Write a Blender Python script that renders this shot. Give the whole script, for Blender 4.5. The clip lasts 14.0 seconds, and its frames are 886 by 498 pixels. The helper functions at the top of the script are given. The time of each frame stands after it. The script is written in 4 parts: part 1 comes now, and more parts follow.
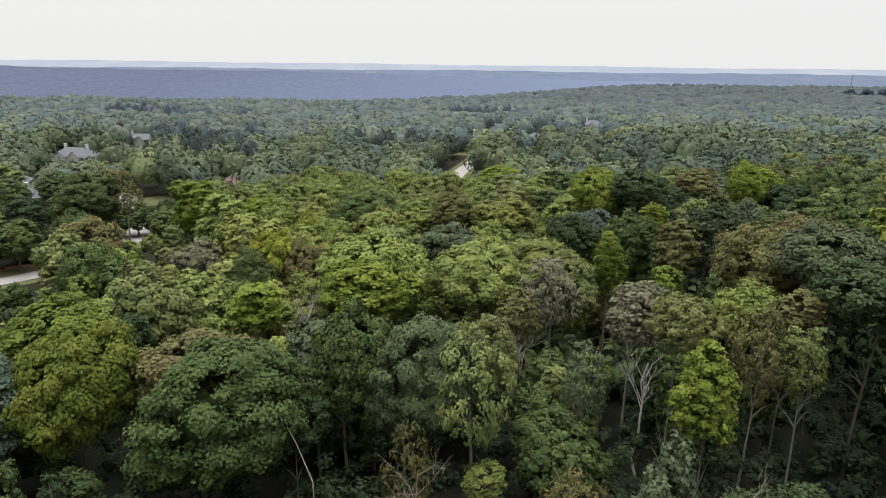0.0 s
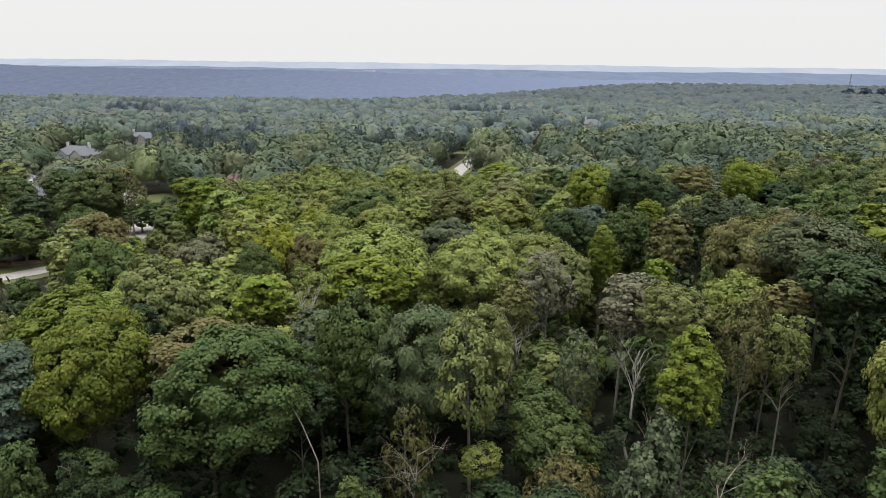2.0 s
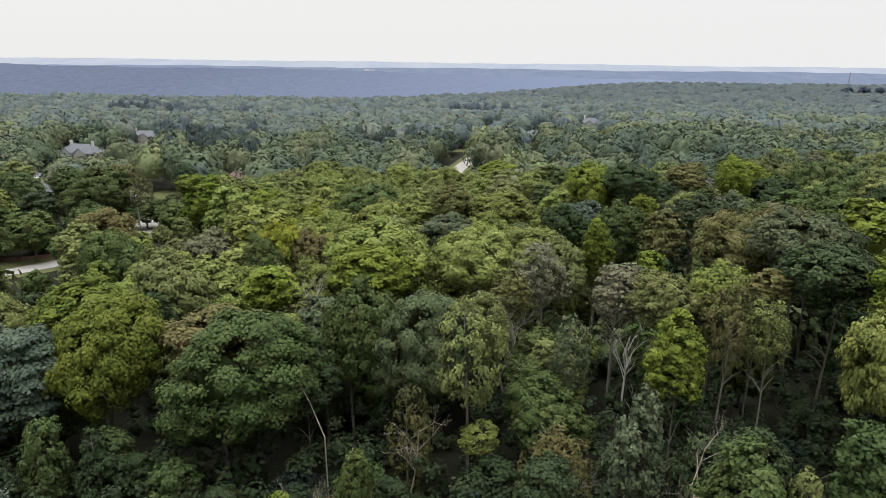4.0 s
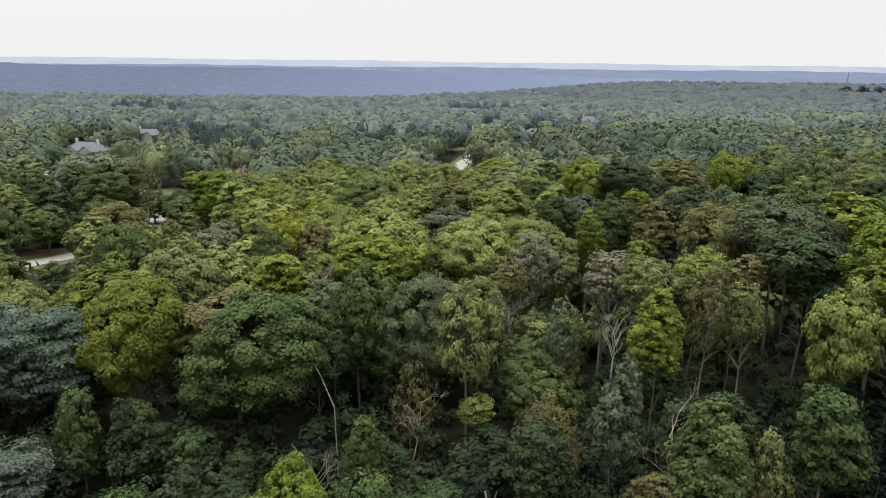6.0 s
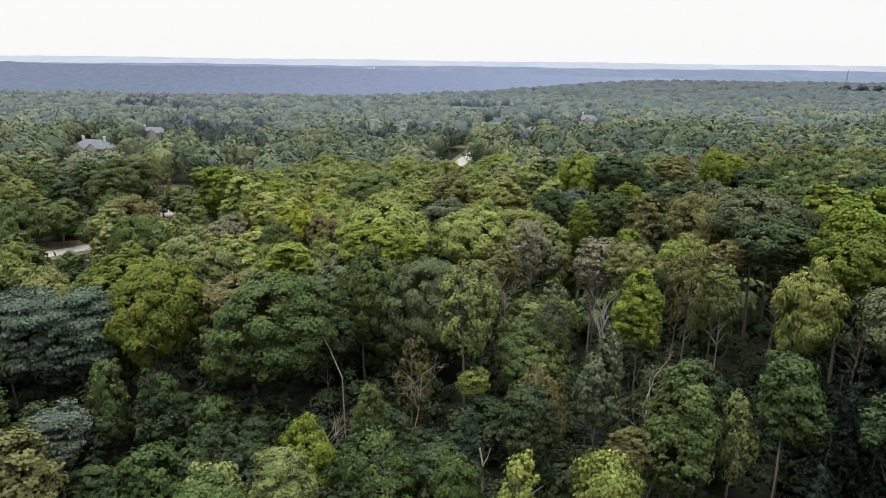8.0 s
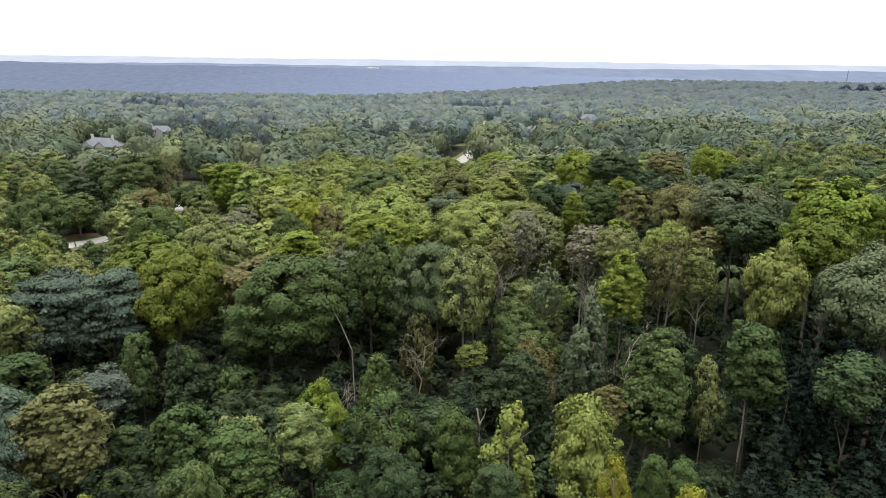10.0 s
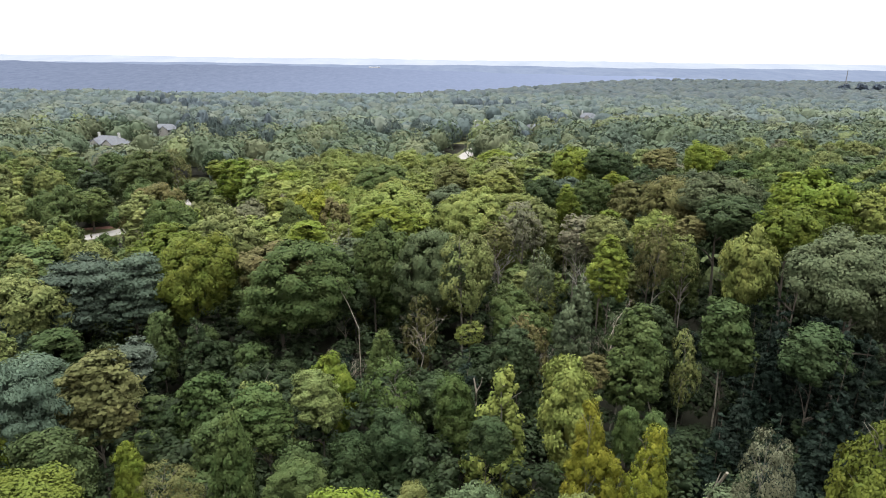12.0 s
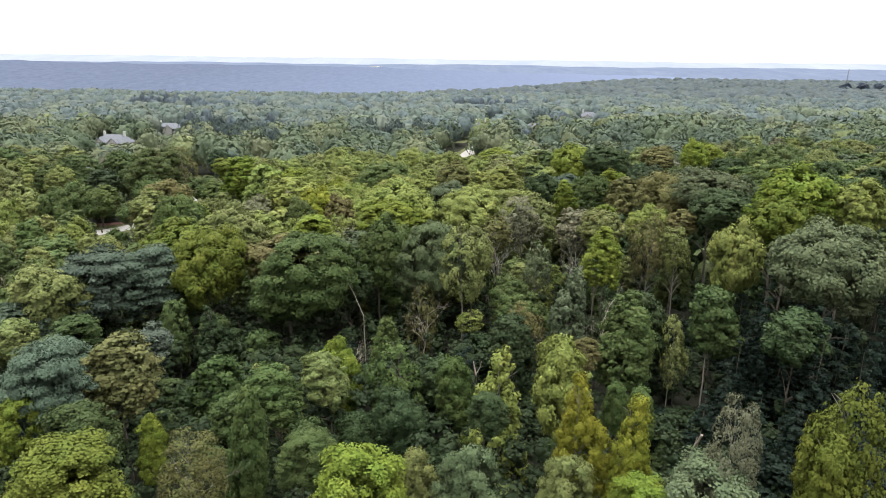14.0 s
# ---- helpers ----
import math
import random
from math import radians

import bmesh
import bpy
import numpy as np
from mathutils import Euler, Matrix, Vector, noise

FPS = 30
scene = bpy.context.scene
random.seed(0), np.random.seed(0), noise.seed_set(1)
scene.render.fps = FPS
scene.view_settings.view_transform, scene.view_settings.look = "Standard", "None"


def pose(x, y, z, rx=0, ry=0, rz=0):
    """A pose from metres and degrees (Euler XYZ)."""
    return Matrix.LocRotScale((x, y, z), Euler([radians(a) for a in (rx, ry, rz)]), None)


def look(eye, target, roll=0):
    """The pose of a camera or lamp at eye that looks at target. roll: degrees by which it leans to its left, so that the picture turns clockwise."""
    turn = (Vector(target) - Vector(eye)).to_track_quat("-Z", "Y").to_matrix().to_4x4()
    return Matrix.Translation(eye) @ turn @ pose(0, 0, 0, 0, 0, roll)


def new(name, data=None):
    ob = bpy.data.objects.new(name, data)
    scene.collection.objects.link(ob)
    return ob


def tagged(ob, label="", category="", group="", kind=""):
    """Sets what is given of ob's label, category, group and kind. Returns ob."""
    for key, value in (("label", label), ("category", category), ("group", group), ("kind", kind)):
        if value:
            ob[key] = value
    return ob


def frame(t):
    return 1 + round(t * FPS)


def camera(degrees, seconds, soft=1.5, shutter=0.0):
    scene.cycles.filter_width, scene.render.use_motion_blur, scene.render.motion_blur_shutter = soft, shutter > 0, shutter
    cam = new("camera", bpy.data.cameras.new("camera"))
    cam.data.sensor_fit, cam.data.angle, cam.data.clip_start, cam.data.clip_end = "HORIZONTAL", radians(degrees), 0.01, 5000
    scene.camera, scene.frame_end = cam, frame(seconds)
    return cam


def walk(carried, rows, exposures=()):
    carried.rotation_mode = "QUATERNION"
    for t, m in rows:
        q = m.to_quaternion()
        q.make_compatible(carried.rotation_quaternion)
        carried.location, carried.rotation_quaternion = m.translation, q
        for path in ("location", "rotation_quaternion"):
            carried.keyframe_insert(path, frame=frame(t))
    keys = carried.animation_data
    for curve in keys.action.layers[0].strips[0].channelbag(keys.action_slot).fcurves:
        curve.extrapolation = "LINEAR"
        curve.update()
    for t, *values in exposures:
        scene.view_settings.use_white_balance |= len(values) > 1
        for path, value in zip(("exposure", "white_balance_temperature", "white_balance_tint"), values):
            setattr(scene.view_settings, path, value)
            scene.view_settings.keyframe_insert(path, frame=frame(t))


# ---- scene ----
cam = camera(68, 14.0, soft=0.95)
PATH = [
    (0, (0.00, -0.00, 42.00), (-0.00, 96.08, 14.27), 0.71),
    (1.5, (0.06, -2.29, 42.04), (0.10, 93.76, 14.20), 0.72),
    (3, (0.10, -4.86, 42.04), (0.17, 91.16, 14.11), 0.73),
    (5.5, (0.12, -11.44, 42.15), (0.18, 84.53, 14.04), 0.73),
    (6.5, (0.15, -14.78, 42.24), (0.17, 81.18, 14.08), 0.72),
    (7.5, (0.26, -18.00, 42.18), (0.22, 77.93, 13.95), 0.74),
    (8.2, (0.36, -20.47, 42.18), (0.26, 75.45, 13.90), 0.74),
    (10.3, (0.45, -28.80, 42.30), (0.11, 67.11, 14.00), 0.75),
    (11, (0.53, -31.42, 42.33), (0.16, 64.48, 14.00), 0.75),
    (12.5, (0.67, -36.10, 42.32), (0.11, 59.77, 13.88), 0.73),
    (14, (0.73, -39.19, 42.38), (0.00, 56.66, 13.89), 0.71),
]
walk(cam, [(t, look(eye, target, roll)) for t, eye, target, roll in PATH], exposures=[(0, -0.28), (3, -0.28), (8, -0.12), (14, 0.26)])

# ---------------------------------------------------------------- world and sun
world = bpy.data.worlds.new("overcast_sky")
scene.world = world
world.use_nodes = True
wn, wl = world.node_tree.nodes, world.node_tree.links
wn.clear()
sky = wn.new("ShaderNodeTexSky")
sky.sky_type = "NISHITA"
sky.sun_disc = False
sky.sun_elevation = radians(52)
sky.sun_rotation = radians(-35)
sky.air_density, sky.dust_density, sky.ozone_density = 1.0, 4.0, 1.0
clear_sky = wn.new("ShaderNodeVectorMath")
clear_sky.operation = "SCALE"
clear_sky.inputs["Scale"].default_value = 0.08
cloud = wn.new("ShaderNodeMix")
cloud.data_type = "RGBA"
cloud.inputs["Factor"].default_value = 0.94
cloud.inputs["B"].default_value = (0.93, 0.935, 0.93, 1)
# an overcast sky is brightest overhead
way, height_of, rise, lift, layer = (wn.new("ShaderNodeTexCoord"), wn.new("ShaderNodeSeparateXYZ"), wn.new("ShaderNodeMath"),
                                     wn.new("ShaderNodeMath"), wn.new("ShaderNodeVectorMath"))
rise.operation, lift.operation, layer.operation = "POWER", "MULTIPLY_ADD", "SCALE"
rise.inputs[1].default_value = 4.0
lift.inputs[1].default_value, lift.inputs[2].default_value = 9.0, 1.0
layer.inputs[0].default_value = (1.09, 1.095, 1.088)
top_half = wn.new("ShaderNodeMath")
top_half.operation = "MAXIMUM"
top_half.inputs[1].default_value = 0.0
wl.new(way.outputs["Generated"], height_of.inputs[0])
wl.new(height_of.outputs["Z"], top_half.inputs[0])
wl.new(top_half.outputs[0], rise.inputs[0])
wl.new(rise.outputs[0], lift.inputs[0])
wl.new(lift.outputs[0], layer.inputs["Scale"])
wl.new(layer.outputs["Vector"], cloud.inputs["B"])
back = wn.new("ShaderNodeBackground")
back.inputs["Strength"].default_value = 1.0
wout = wn.new("ShaderNodeOutputWorld")
wl.new(sky.outputs["Color"], clear_sky.inputs[0])
wl.new(clear_sky.outputs["Vector"], cloud.inputs["A"])
wl.new(cloud.outputs["Result"], back.inputs["Color"])
wl.new(back.outputs["Background"], wout.inputs["Surface"])

sun_data = bpy.data.lights.new("sun", "SUN")
sun_data.energy = 1.5
sun_data.angle = radians(25)
sun_data.color = (1.0, 0.97, 0.9)
sun = new("sun", sun_data)
sun.matrix_world = look((0, 0, 0), (0.3, -0.42, -0.85))


# ---------------------------------------------------------------- materials
def material(name, colour, rough=0.8, metal=0.0, vary=0.25, scale=1.0, bump=0.0, spec=0.3):
    """A plain surface with variation at two scales and fine relief."""
    m = bpy.data.materials.new(name)
    m.use_nodes = True
    n, l = m.node_tree.nodes, m.node_tree.links
    b = n["Principled BSDF"]
    b.inputs["Roughness"].default_value = rough
    b.inputs["Metallic"].default_value = metal
    b.inputs["Specular IOR Level"].default_value = spec
    co = n.new("ShaderNodeTexCoord")
    big, fine = n.new("ShaderNodeTexNoise"), n.new("ShaderNodeTexNoise")
    big.inputs["Scale"].default_value, fine.inputs["Scale"].default_value = 0.35 * scale, 6.0 * scale
    big.inputs["Detail"].default_value, fine.inputs["Detail"].default_value = 4, 3
    add = n.new("ShaderNodeMath")
    add.operation = "ADD"
    ramp = n.new("ShaderNodeMapRange")
    ramp.inputs["From Min"].default_value, ramp.inputs["From Max"].default_value = 0.6, 1.4
    ramp.inputs["To Min"].default_value, ramp.inputs["To Max"].default_value = 1 - vary, 1 + vary
    tint = n.new("ShaderNodeVectorMath")
    tint.operation = "SCALE"
    tint.inputs[0].default_value = colour[:3]
    for tex in (big, fine):
        l.new(co.outputs["Object"], tex.inputs["Vector"])
    l.new(big.outputs["Fac"], add.inputs[0])
    l.new(fine.outputs["Fac"], add.inputs[1])
    l.new(add.outputs[0], ramp.inputs["Value"])
    l.new(ramp.outputs["Result"], tint.inputs["Scale"])
    l.new(tint.outputs["Vector"], b.inputs["Base Color"])
    if bump:
        bp = n.new("ShaderNodeBump")
        bp.inputs["Strength"].default_value = bump
        l.new(fine.outputs["Fac"], bp.inputs["Height"])
        l.new(bp.outputs["Normal"], b.inputs["Normal"])
    return m


def leaf_material(name, bough, spread, gloss, thin_share):
    """Foliage: the colour of each crown comes from its object colour, varied from leaf to leaf and from bough to bough."""
    m = bpy.data.materials.new(name)
    m.use_nodes = True
    n, l = m.node_tree.nodes, m.node_tree.links
    b = n["Principled BSDF"]
    b.inputs["Roughness"].default_value = 0.6
    b.inputs["Specular IOR Level"].default_value = gloss
    info, geo, co = n.new("ShaderNodeObjectInfo"), n.new("ShaderNodeNewGeometry"), n.new("ShaderNodeTexCoord")
    tex = n.new("ShaderNodeTexNoise")
    tex.inputs["Scale"].default_value, tex.inputs["Detail"].default_value = bough, 3
    hsv = n.new("ShaderNodeHueSaturation")
    hue, val, part_of = n.new("ShaderNodeMapRange"), n.new("ShaderNodeMapRange"), n.new("ShaderNodeMapRange")
    hue.inputs["From Min"].default_value, hue.inputs["From Max"].default_value = 0.3, 0.7
    hue.inputs["To Min"].default_value, hue.inputs["To Max"].default_value = 0.482, 0.516
    val.inputs["To Min"].default_value, val.inputs["To Max"].default_value = 1 - spread, 1 + spread
    part_of.inputs["From Min"].default_value, part_of.inputs["From Max"].default_value = 0.3, 0.7
    part_of.inputs["To Min"].default_value, part_of.inputs["To Max"].default_value = 1.15, 0.85
    both = n.new("ShaderNodeMath")
    both.operation = "MULTIPLY"
    l.new(co.outputs["Object"], tex.inputs["Vector"])
    l.new(tex.outputs["Fac"], hue.inputs["Value"])
    l.new(tex.outputs["Fac"], part_of.inputs["Value"])
    l.new(geo.outputs["Random Per Island"], val.inputs["Value"])
    l.new(val.outputs["Result"], both.inputs[0])
    l.new(part_of.outputs["Result"], both.inputs[1])
    l.new(hue.outputs["Result"], hsv.inputs["Hue"])
    l.new(both.outputs[0], hsv.inputs["Value"])
    l.new(info.outputs["Color"], hsv.inputs["Color"])
    l.new(hsv.outputs["Color"], b.inputs["Base Color"])
    thin = n.new("ShaderNodeBsdfTranslucent")
    l.new(hsv.outputs["Color"], thin.inputs["Color"])
    mix = n.new("ShaderNodeMixShader")
    mix.inputs["Fac"].default_value = thin_share
    l.new(b.outputs["BSDF"], mix.inputs[1])
    l.new(thin.outputs["BSDF"], mix.inputs[2])
    l.new(mix.outputs["Shader"], n["Material Output"].inputs["Surface"])
    return m


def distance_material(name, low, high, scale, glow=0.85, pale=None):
    """Far land with its haze painted on as a glowing colour."""
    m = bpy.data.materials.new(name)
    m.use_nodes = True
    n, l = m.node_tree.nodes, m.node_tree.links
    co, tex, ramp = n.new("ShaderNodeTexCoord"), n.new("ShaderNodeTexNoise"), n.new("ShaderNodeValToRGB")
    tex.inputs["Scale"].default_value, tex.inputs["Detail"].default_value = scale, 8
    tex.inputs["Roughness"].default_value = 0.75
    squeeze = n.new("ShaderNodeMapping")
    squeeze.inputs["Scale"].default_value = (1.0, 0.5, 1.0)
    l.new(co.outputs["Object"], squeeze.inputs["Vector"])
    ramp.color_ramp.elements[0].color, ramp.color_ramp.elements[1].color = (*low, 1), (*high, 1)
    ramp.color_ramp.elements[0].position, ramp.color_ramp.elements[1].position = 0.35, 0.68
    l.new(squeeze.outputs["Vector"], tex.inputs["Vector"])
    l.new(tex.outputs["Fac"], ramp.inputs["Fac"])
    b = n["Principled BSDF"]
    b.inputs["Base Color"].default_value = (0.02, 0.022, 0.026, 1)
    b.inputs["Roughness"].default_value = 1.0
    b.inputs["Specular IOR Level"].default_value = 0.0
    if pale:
        # the painted haze pales towards the open end of the valley
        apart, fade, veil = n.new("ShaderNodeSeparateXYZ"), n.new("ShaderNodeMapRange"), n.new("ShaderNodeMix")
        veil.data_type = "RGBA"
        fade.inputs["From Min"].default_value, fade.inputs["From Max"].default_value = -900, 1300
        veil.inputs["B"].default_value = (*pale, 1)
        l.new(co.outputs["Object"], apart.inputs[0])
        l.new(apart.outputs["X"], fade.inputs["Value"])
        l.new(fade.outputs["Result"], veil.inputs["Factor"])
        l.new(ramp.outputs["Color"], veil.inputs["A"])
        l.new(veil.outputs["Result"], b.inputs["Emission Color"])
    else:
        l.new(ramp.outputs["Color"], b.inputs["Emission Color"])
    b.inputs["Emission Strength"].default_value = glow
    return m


LEAF = leaf_material("leaves", 0.45, 0.16, 0.05, 0.14)
FAR_LEAF = leaf_material("woodland_leaves", 0.06, 0.08, 0.05, 0.1)
BARK = material("grey_bark", (0.08, 0.068, 0.055), 0.9, vary=0.4, scale=2, bump=0.4)
PALE_BARK = material("pale_bark", (0.13, 0.12, 0.1), 0.85, vary=0.35, scale=2, bump=0.3)
DEAD_WOOD = material("bleached_dead_wood", (0.17, 0.145, 0.12), 0.9, vary=0.35, scale=2, bump=0.3)
BLEACHED = material("silvery_bleached_wood", (0.3, 0.285, 0.26), 0.85, vary=0.25, scale=2, bump=0.2)
# litter colour taken almost to black to imitate shade under the crowns
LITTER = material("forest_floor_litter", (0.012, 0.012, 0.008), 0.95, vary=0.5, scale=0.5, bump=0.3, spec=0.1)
GRASS = material("mown_grass", (0.066, 0.07, 0.03), 0.9, vary=0.3, scale=0.6, bump=0.3, spec=0.1)
CONCRETE = material("weathered_concrete", (0.2, 0.19, 0.18), 0.85, vary=0.15, scale=0.6, bump=0.1)
SHINGLE = material("grey_shingle", (0.075, 0.08, 0.092), 0.85, vary=0.25, scale=2, bump=0.3)
RED_SHINGLE = material("red_brown_shingle", (0.085, 0.053, 0.048), 0.85, vary=0.25, scale=2, bump=0.3)
SIDING = material("pale_siding", (0.28, 0.27, 0.25), 0.7, vary=0.08, scale=1, bump=0.05)
BRICK = material("brown_brick", (0.17, 0.115, 0.1), 0.85, vary=0.25, scale=3, bump=0.2)
TRIM = material("white_trim", (0.4, 0.4, 0.39), 0.5, vary=0.05)
GLASS = material("window_glass", (0.03, 0.035, 0.04), 0.08, vary=0.1, spec=0.6)
STEEL = material("galvanised_steel", (0.25, 0.25, 0.26), 0.5, metal=0.7, vary=0.15)
MULCH = material("red_mulch", (0.12, 0.06, 0.045), 0.95, vary=0.35, scale=2, bump=0.3)
# blue haze of the far land, given as emission colours
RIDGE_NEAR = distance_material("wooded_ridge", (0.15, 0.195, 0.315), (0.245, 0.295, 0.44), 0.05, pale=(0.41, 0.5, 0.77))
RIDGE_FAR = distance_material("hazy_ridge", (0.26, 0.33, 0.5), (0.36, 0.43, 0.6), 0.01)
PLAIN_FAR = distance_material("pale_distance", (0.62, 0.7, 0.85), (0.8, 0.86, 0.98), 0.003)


# ---------------------------------------------------------------- mesh helpers
OCT_V = np.array([(1, 0, 0), (-1, 0, 0), (0, 1, 0), (0, -1, 0), (0, 0, 1), (0, 0, -1)], float)
OCT_F = np.array([(0, 2, 4), (2, 1, 4), (1, 3, 4), (3, 0, 4), (2, 0, 5), (1, 2, 5), (3, 1, 5), (0, 3, 5)])


def clump_faces(rng, clumps):
    """Small dense clumps of foliage, uneven (m, 6: centre and radii): vertices, triangles, quads."""
    m = len(clumps)
    verts = clumps[:, None, :3] + OCT_V[None] * clumps[:, None, 3:] * rng.uniform(0.7, 1.3, (m, 6, 1))
    return verts.reshape(-1, 3), (OCT_F[None] + 6 * np.arange(m)[:, None, None]).reshape(-1, 3), np.zeros((0, 4), int)


def dome_faces(rng, centre, radii, rings, sides, low=1.75, rough=0.25):
    """Dense, uneven bodies of foliage (centres and radii (n, 3)): vertices, triangles, quads."""
    n = len(centre)
    tilt = np.linspace(low, 0.35, rings)
    turn = 2 * math.pi * np.arange(sides) / sides
    shell = np.stack([np.sin(tilt)[:, None] * np.cos(turn), np.sin(tilt)[:, None] * np.sin(turn), np.cos(tilt)[:, None] + 0 * turn], -1).reshape(-1, 3)
    shell = np.concatenate([shell, [(0, 0, 1)]])
    k = len(shell)
    spin = rng.uniform(0, 6.283, n)
    c, s = np.cos(spin)[:, None], np.sin(spin)[:, None]
    swell = rng.uniform(1 - rough, 1 + rough, (n, k))
    verts = np.stack([(shell[:, 0] * c - shell[:, 1] * s) * radii[:, :1] * swell, (shell[:, 0] * s + shell[:, 1] * c) * radii[:, 1:2] * swell,
                      shell[:, 2] * radii[:, 2:] * swell], -1) + centre[:, None]
    four = np.array([(r * sides + j, r * sides + (j + 1) % sides, (r + 1) * sides + (j + 1) % sides, (r + 1) * sides + j)
                     for r in range(rings - 1) for j in range(sides)])
    three = np.array([((rings - 1) * sides + j, (rings - 1) * sides + (j + 1) % sides, k - 1) for j in range(sides)])
    step = k * np.arange(n)[:, None, None]
    return verts.reshape(-1, 3), (three[None] + step).reshape(-1, 3), (four[None] + step).reshape(-1, 4)


def joined(pieces):
    """Pieces of foliage (vertices, triangles, quads, normals) as one."""
    step = np.cumsum([0] + [len(p[0]) for p in pieces])
    return tuple(np.concatenate([p[k] if k in (0, 3) else p[k] + o for p, o in zip(pieces, step)]) for k in range(4))


def foliage_mesh(name, pieces, mat):
    """One mesh of pieces of foliage, softly shaded by their own normals."""
    verts, threes, fours, normal = joined(pieces)
    loops = np.concatenate([threes.ravel(), fours.ravel()])
    a, c = len(threes), len(fours)
    me = bpy.data.meshes.new(name)
    me.vertices.add(len(verts))
    me.vertices.foreach_set("co", verts.astype(np.float32).ravel())
    me.loops.add(len(loops))
    me.loops.foreach_set("vertex_index", loops.astype(np.int32))
    me.polygons.add(a + c)
    me.polygons.foreach_set("loop_start", np.concatenate([3 * np.arange(a), 3 * a + 4 * np.arange(c)]).astype(np.int32))
    me.polygons.foreach_set("use_smooth", np.ones(a + c, bool))
    me.update(calc_edges=True)
    me.attributes.new("custom_normal", "FLOAT_VECTOR", "POINT").data.foreach_set("vector", normal.astype(np.float32).ravel())
    me.materials.append(mat)
    return me


def part(name, bm, mat, parent, label=""):
    """Links a bmesh as one mesh object under a thing or under a part."""
    me = bpy.data.meshes.new(name)
    bm.normal_update()
    bm.to_mesh(me)
    bm.free()
    me.materials.append(mat)
    ob = new(name, me)
    ob.parent = parent
    return tagged(ob, label)


def tube(bm, points, radii, sides=6):
    """A tapered limb along the points."""
    rings = []
    for i, p in enumerate(points):
        ahead = (points[min(i + 1, len(points) - 1)] - points[max(i - 1, 0)]).normalized()
        side = ahead.cross(Vector((0.3, 0.9, 0.2))).normalized()
        up = side.cross(ahead)
        ring = []
        for k in range(sides):
            a = 2 * math.pi * k / sides
            ring.append(bm.verts.new(p + radii[i] * (math.cos(a) * side + math.sin(a) * up)))
        rings.append(ring)
    for a, b in zip(rings, rings[1:]):
        for k in range(sides):
            bm.faces.new((a[k], a[(k + 1) % sides], b[(k + 1) % sides], b[k]))
    bm.faces.new(rings[-1])


def box(bm, x0, x1, y0, y1, z0, z1):
    v = [bm.verts.new((x, y, z)) for z in (z0, z1) for x, y in ((x0, y0), (x1, y0), (x1, y1), (x0, y1))]
    for f in ((3, 2, 1, 0), (4, 5, 6, 7), (0, 1, 5, 4), (1, 2, 6, 5), (2, 3, 7, 6), (3, 0, 4, 7)):
        bm.faces.new([v[i] for i in f])


def unit(v):
    return v / np.maximum(np.linalg.norm(v, axis=-1, keepdims=True), 1e-6)


def leaf_quads(rng, centre, normal, size, slim=0.62):
    """Bent, kite-shaped sprays of leaves at the centres, facing along the normals."""
    n = len(centre)
    along = unit(np.cross(normal, rng.normal(size=(n, 3))))
    across = np.cross(normal, along)
    s = (np.asarray(size) * rng.uniform(0.7, 1.35, n))[:, None]
    droop = normal * s * rng.uniform(-0.05, 0.3, n)[:, None]
    w = s * slim * 0.5
    return np.stack([centre - 0.5 * s * along - droop, centre - w * across + 0.08 * s * along,
                     centre + 0.5 * s * along - droop, centre + w * across + 0.08 * s * along], 1)


# ---------------------------------------------------------------- the lie of the land
def smooth(a, b, v):
    k = np.clip((v - a) / (b - a), 0, 1)
    return k * k * (3 - 2 * k)


def land(x, y):
    """Height of the ground: a wooded plateau that falls away from the camera, rises on the right and ends at a broad valley."""
    x, y = np.asarray(x, float), np.asarray(y, float)
    z = np.interp(y, [40, 110, 300, 600], [-6, -9, -18, -20]) + 8 * smooth(30, 120, x) * np.interp(y, [20, 80, 300, 700], [0.5, 1, 1, 0])
    z = z + 0.8 * np.sin(x * 0.031 + 1.3) * np.cos(y * 0.027)
    rise = smooth(300, 1300, y) * smooth(60, 700, x)
    rim = 790 + 1000 * smooth(-200, 700, x)
    return z - 4 * rise - 4 * smooth(500, 900, y) - 75 * smooth(rim, rim + 700, y)


ROADS = [
    ([(-160, 112), (-108, 143), (-97, 160), (-96, 190), (-101, 212), (-115, 240), (-131, 268), (-160, 300)], 7.0),
    ([(6, 350), (8, 364), (15, 392), (22, 418), (21, 440), (27, 462)], 8.0),
]
HOUSES = [(-212, 378, 13), (-190, 288, 9), (-157, 246, 9), (-208, 452, 12), (26, 482, 12), (-94, 288, 9), (132, 592, 13), (68, 490, 10), (-60, 154, 6)]
GLADES = [(-84, 165, -100, 212, 5), (-90, 132, -104, 148, 4), (-100, 205, -130, 268, 2.5), (5, 318, 8, 366, 5), (7, 350, 24, 470, 1),
          (-113, 240, -118, 258, 4)]
# lower growth in front of the houses
LOW = [(-52, 76, -100, 146, 7), (-52, 118, -97, 192, 7), (-66, 160, -112, 254, 5), (-60, 122, -92, 186, 5), (4, 258, 7, 322, 10), (-68, 205, -92, 282, 5), (-165, 295, -210, 374, 14), (-130, 200, -186, 284, 6), (-110, 175, -154, 240, 6), (-146, 316, -206, 446, 8),
       (94, 420, 130, 585, 9), (46, 340, 66, 484, 6), (-42, 108, -59, 150, 4)]


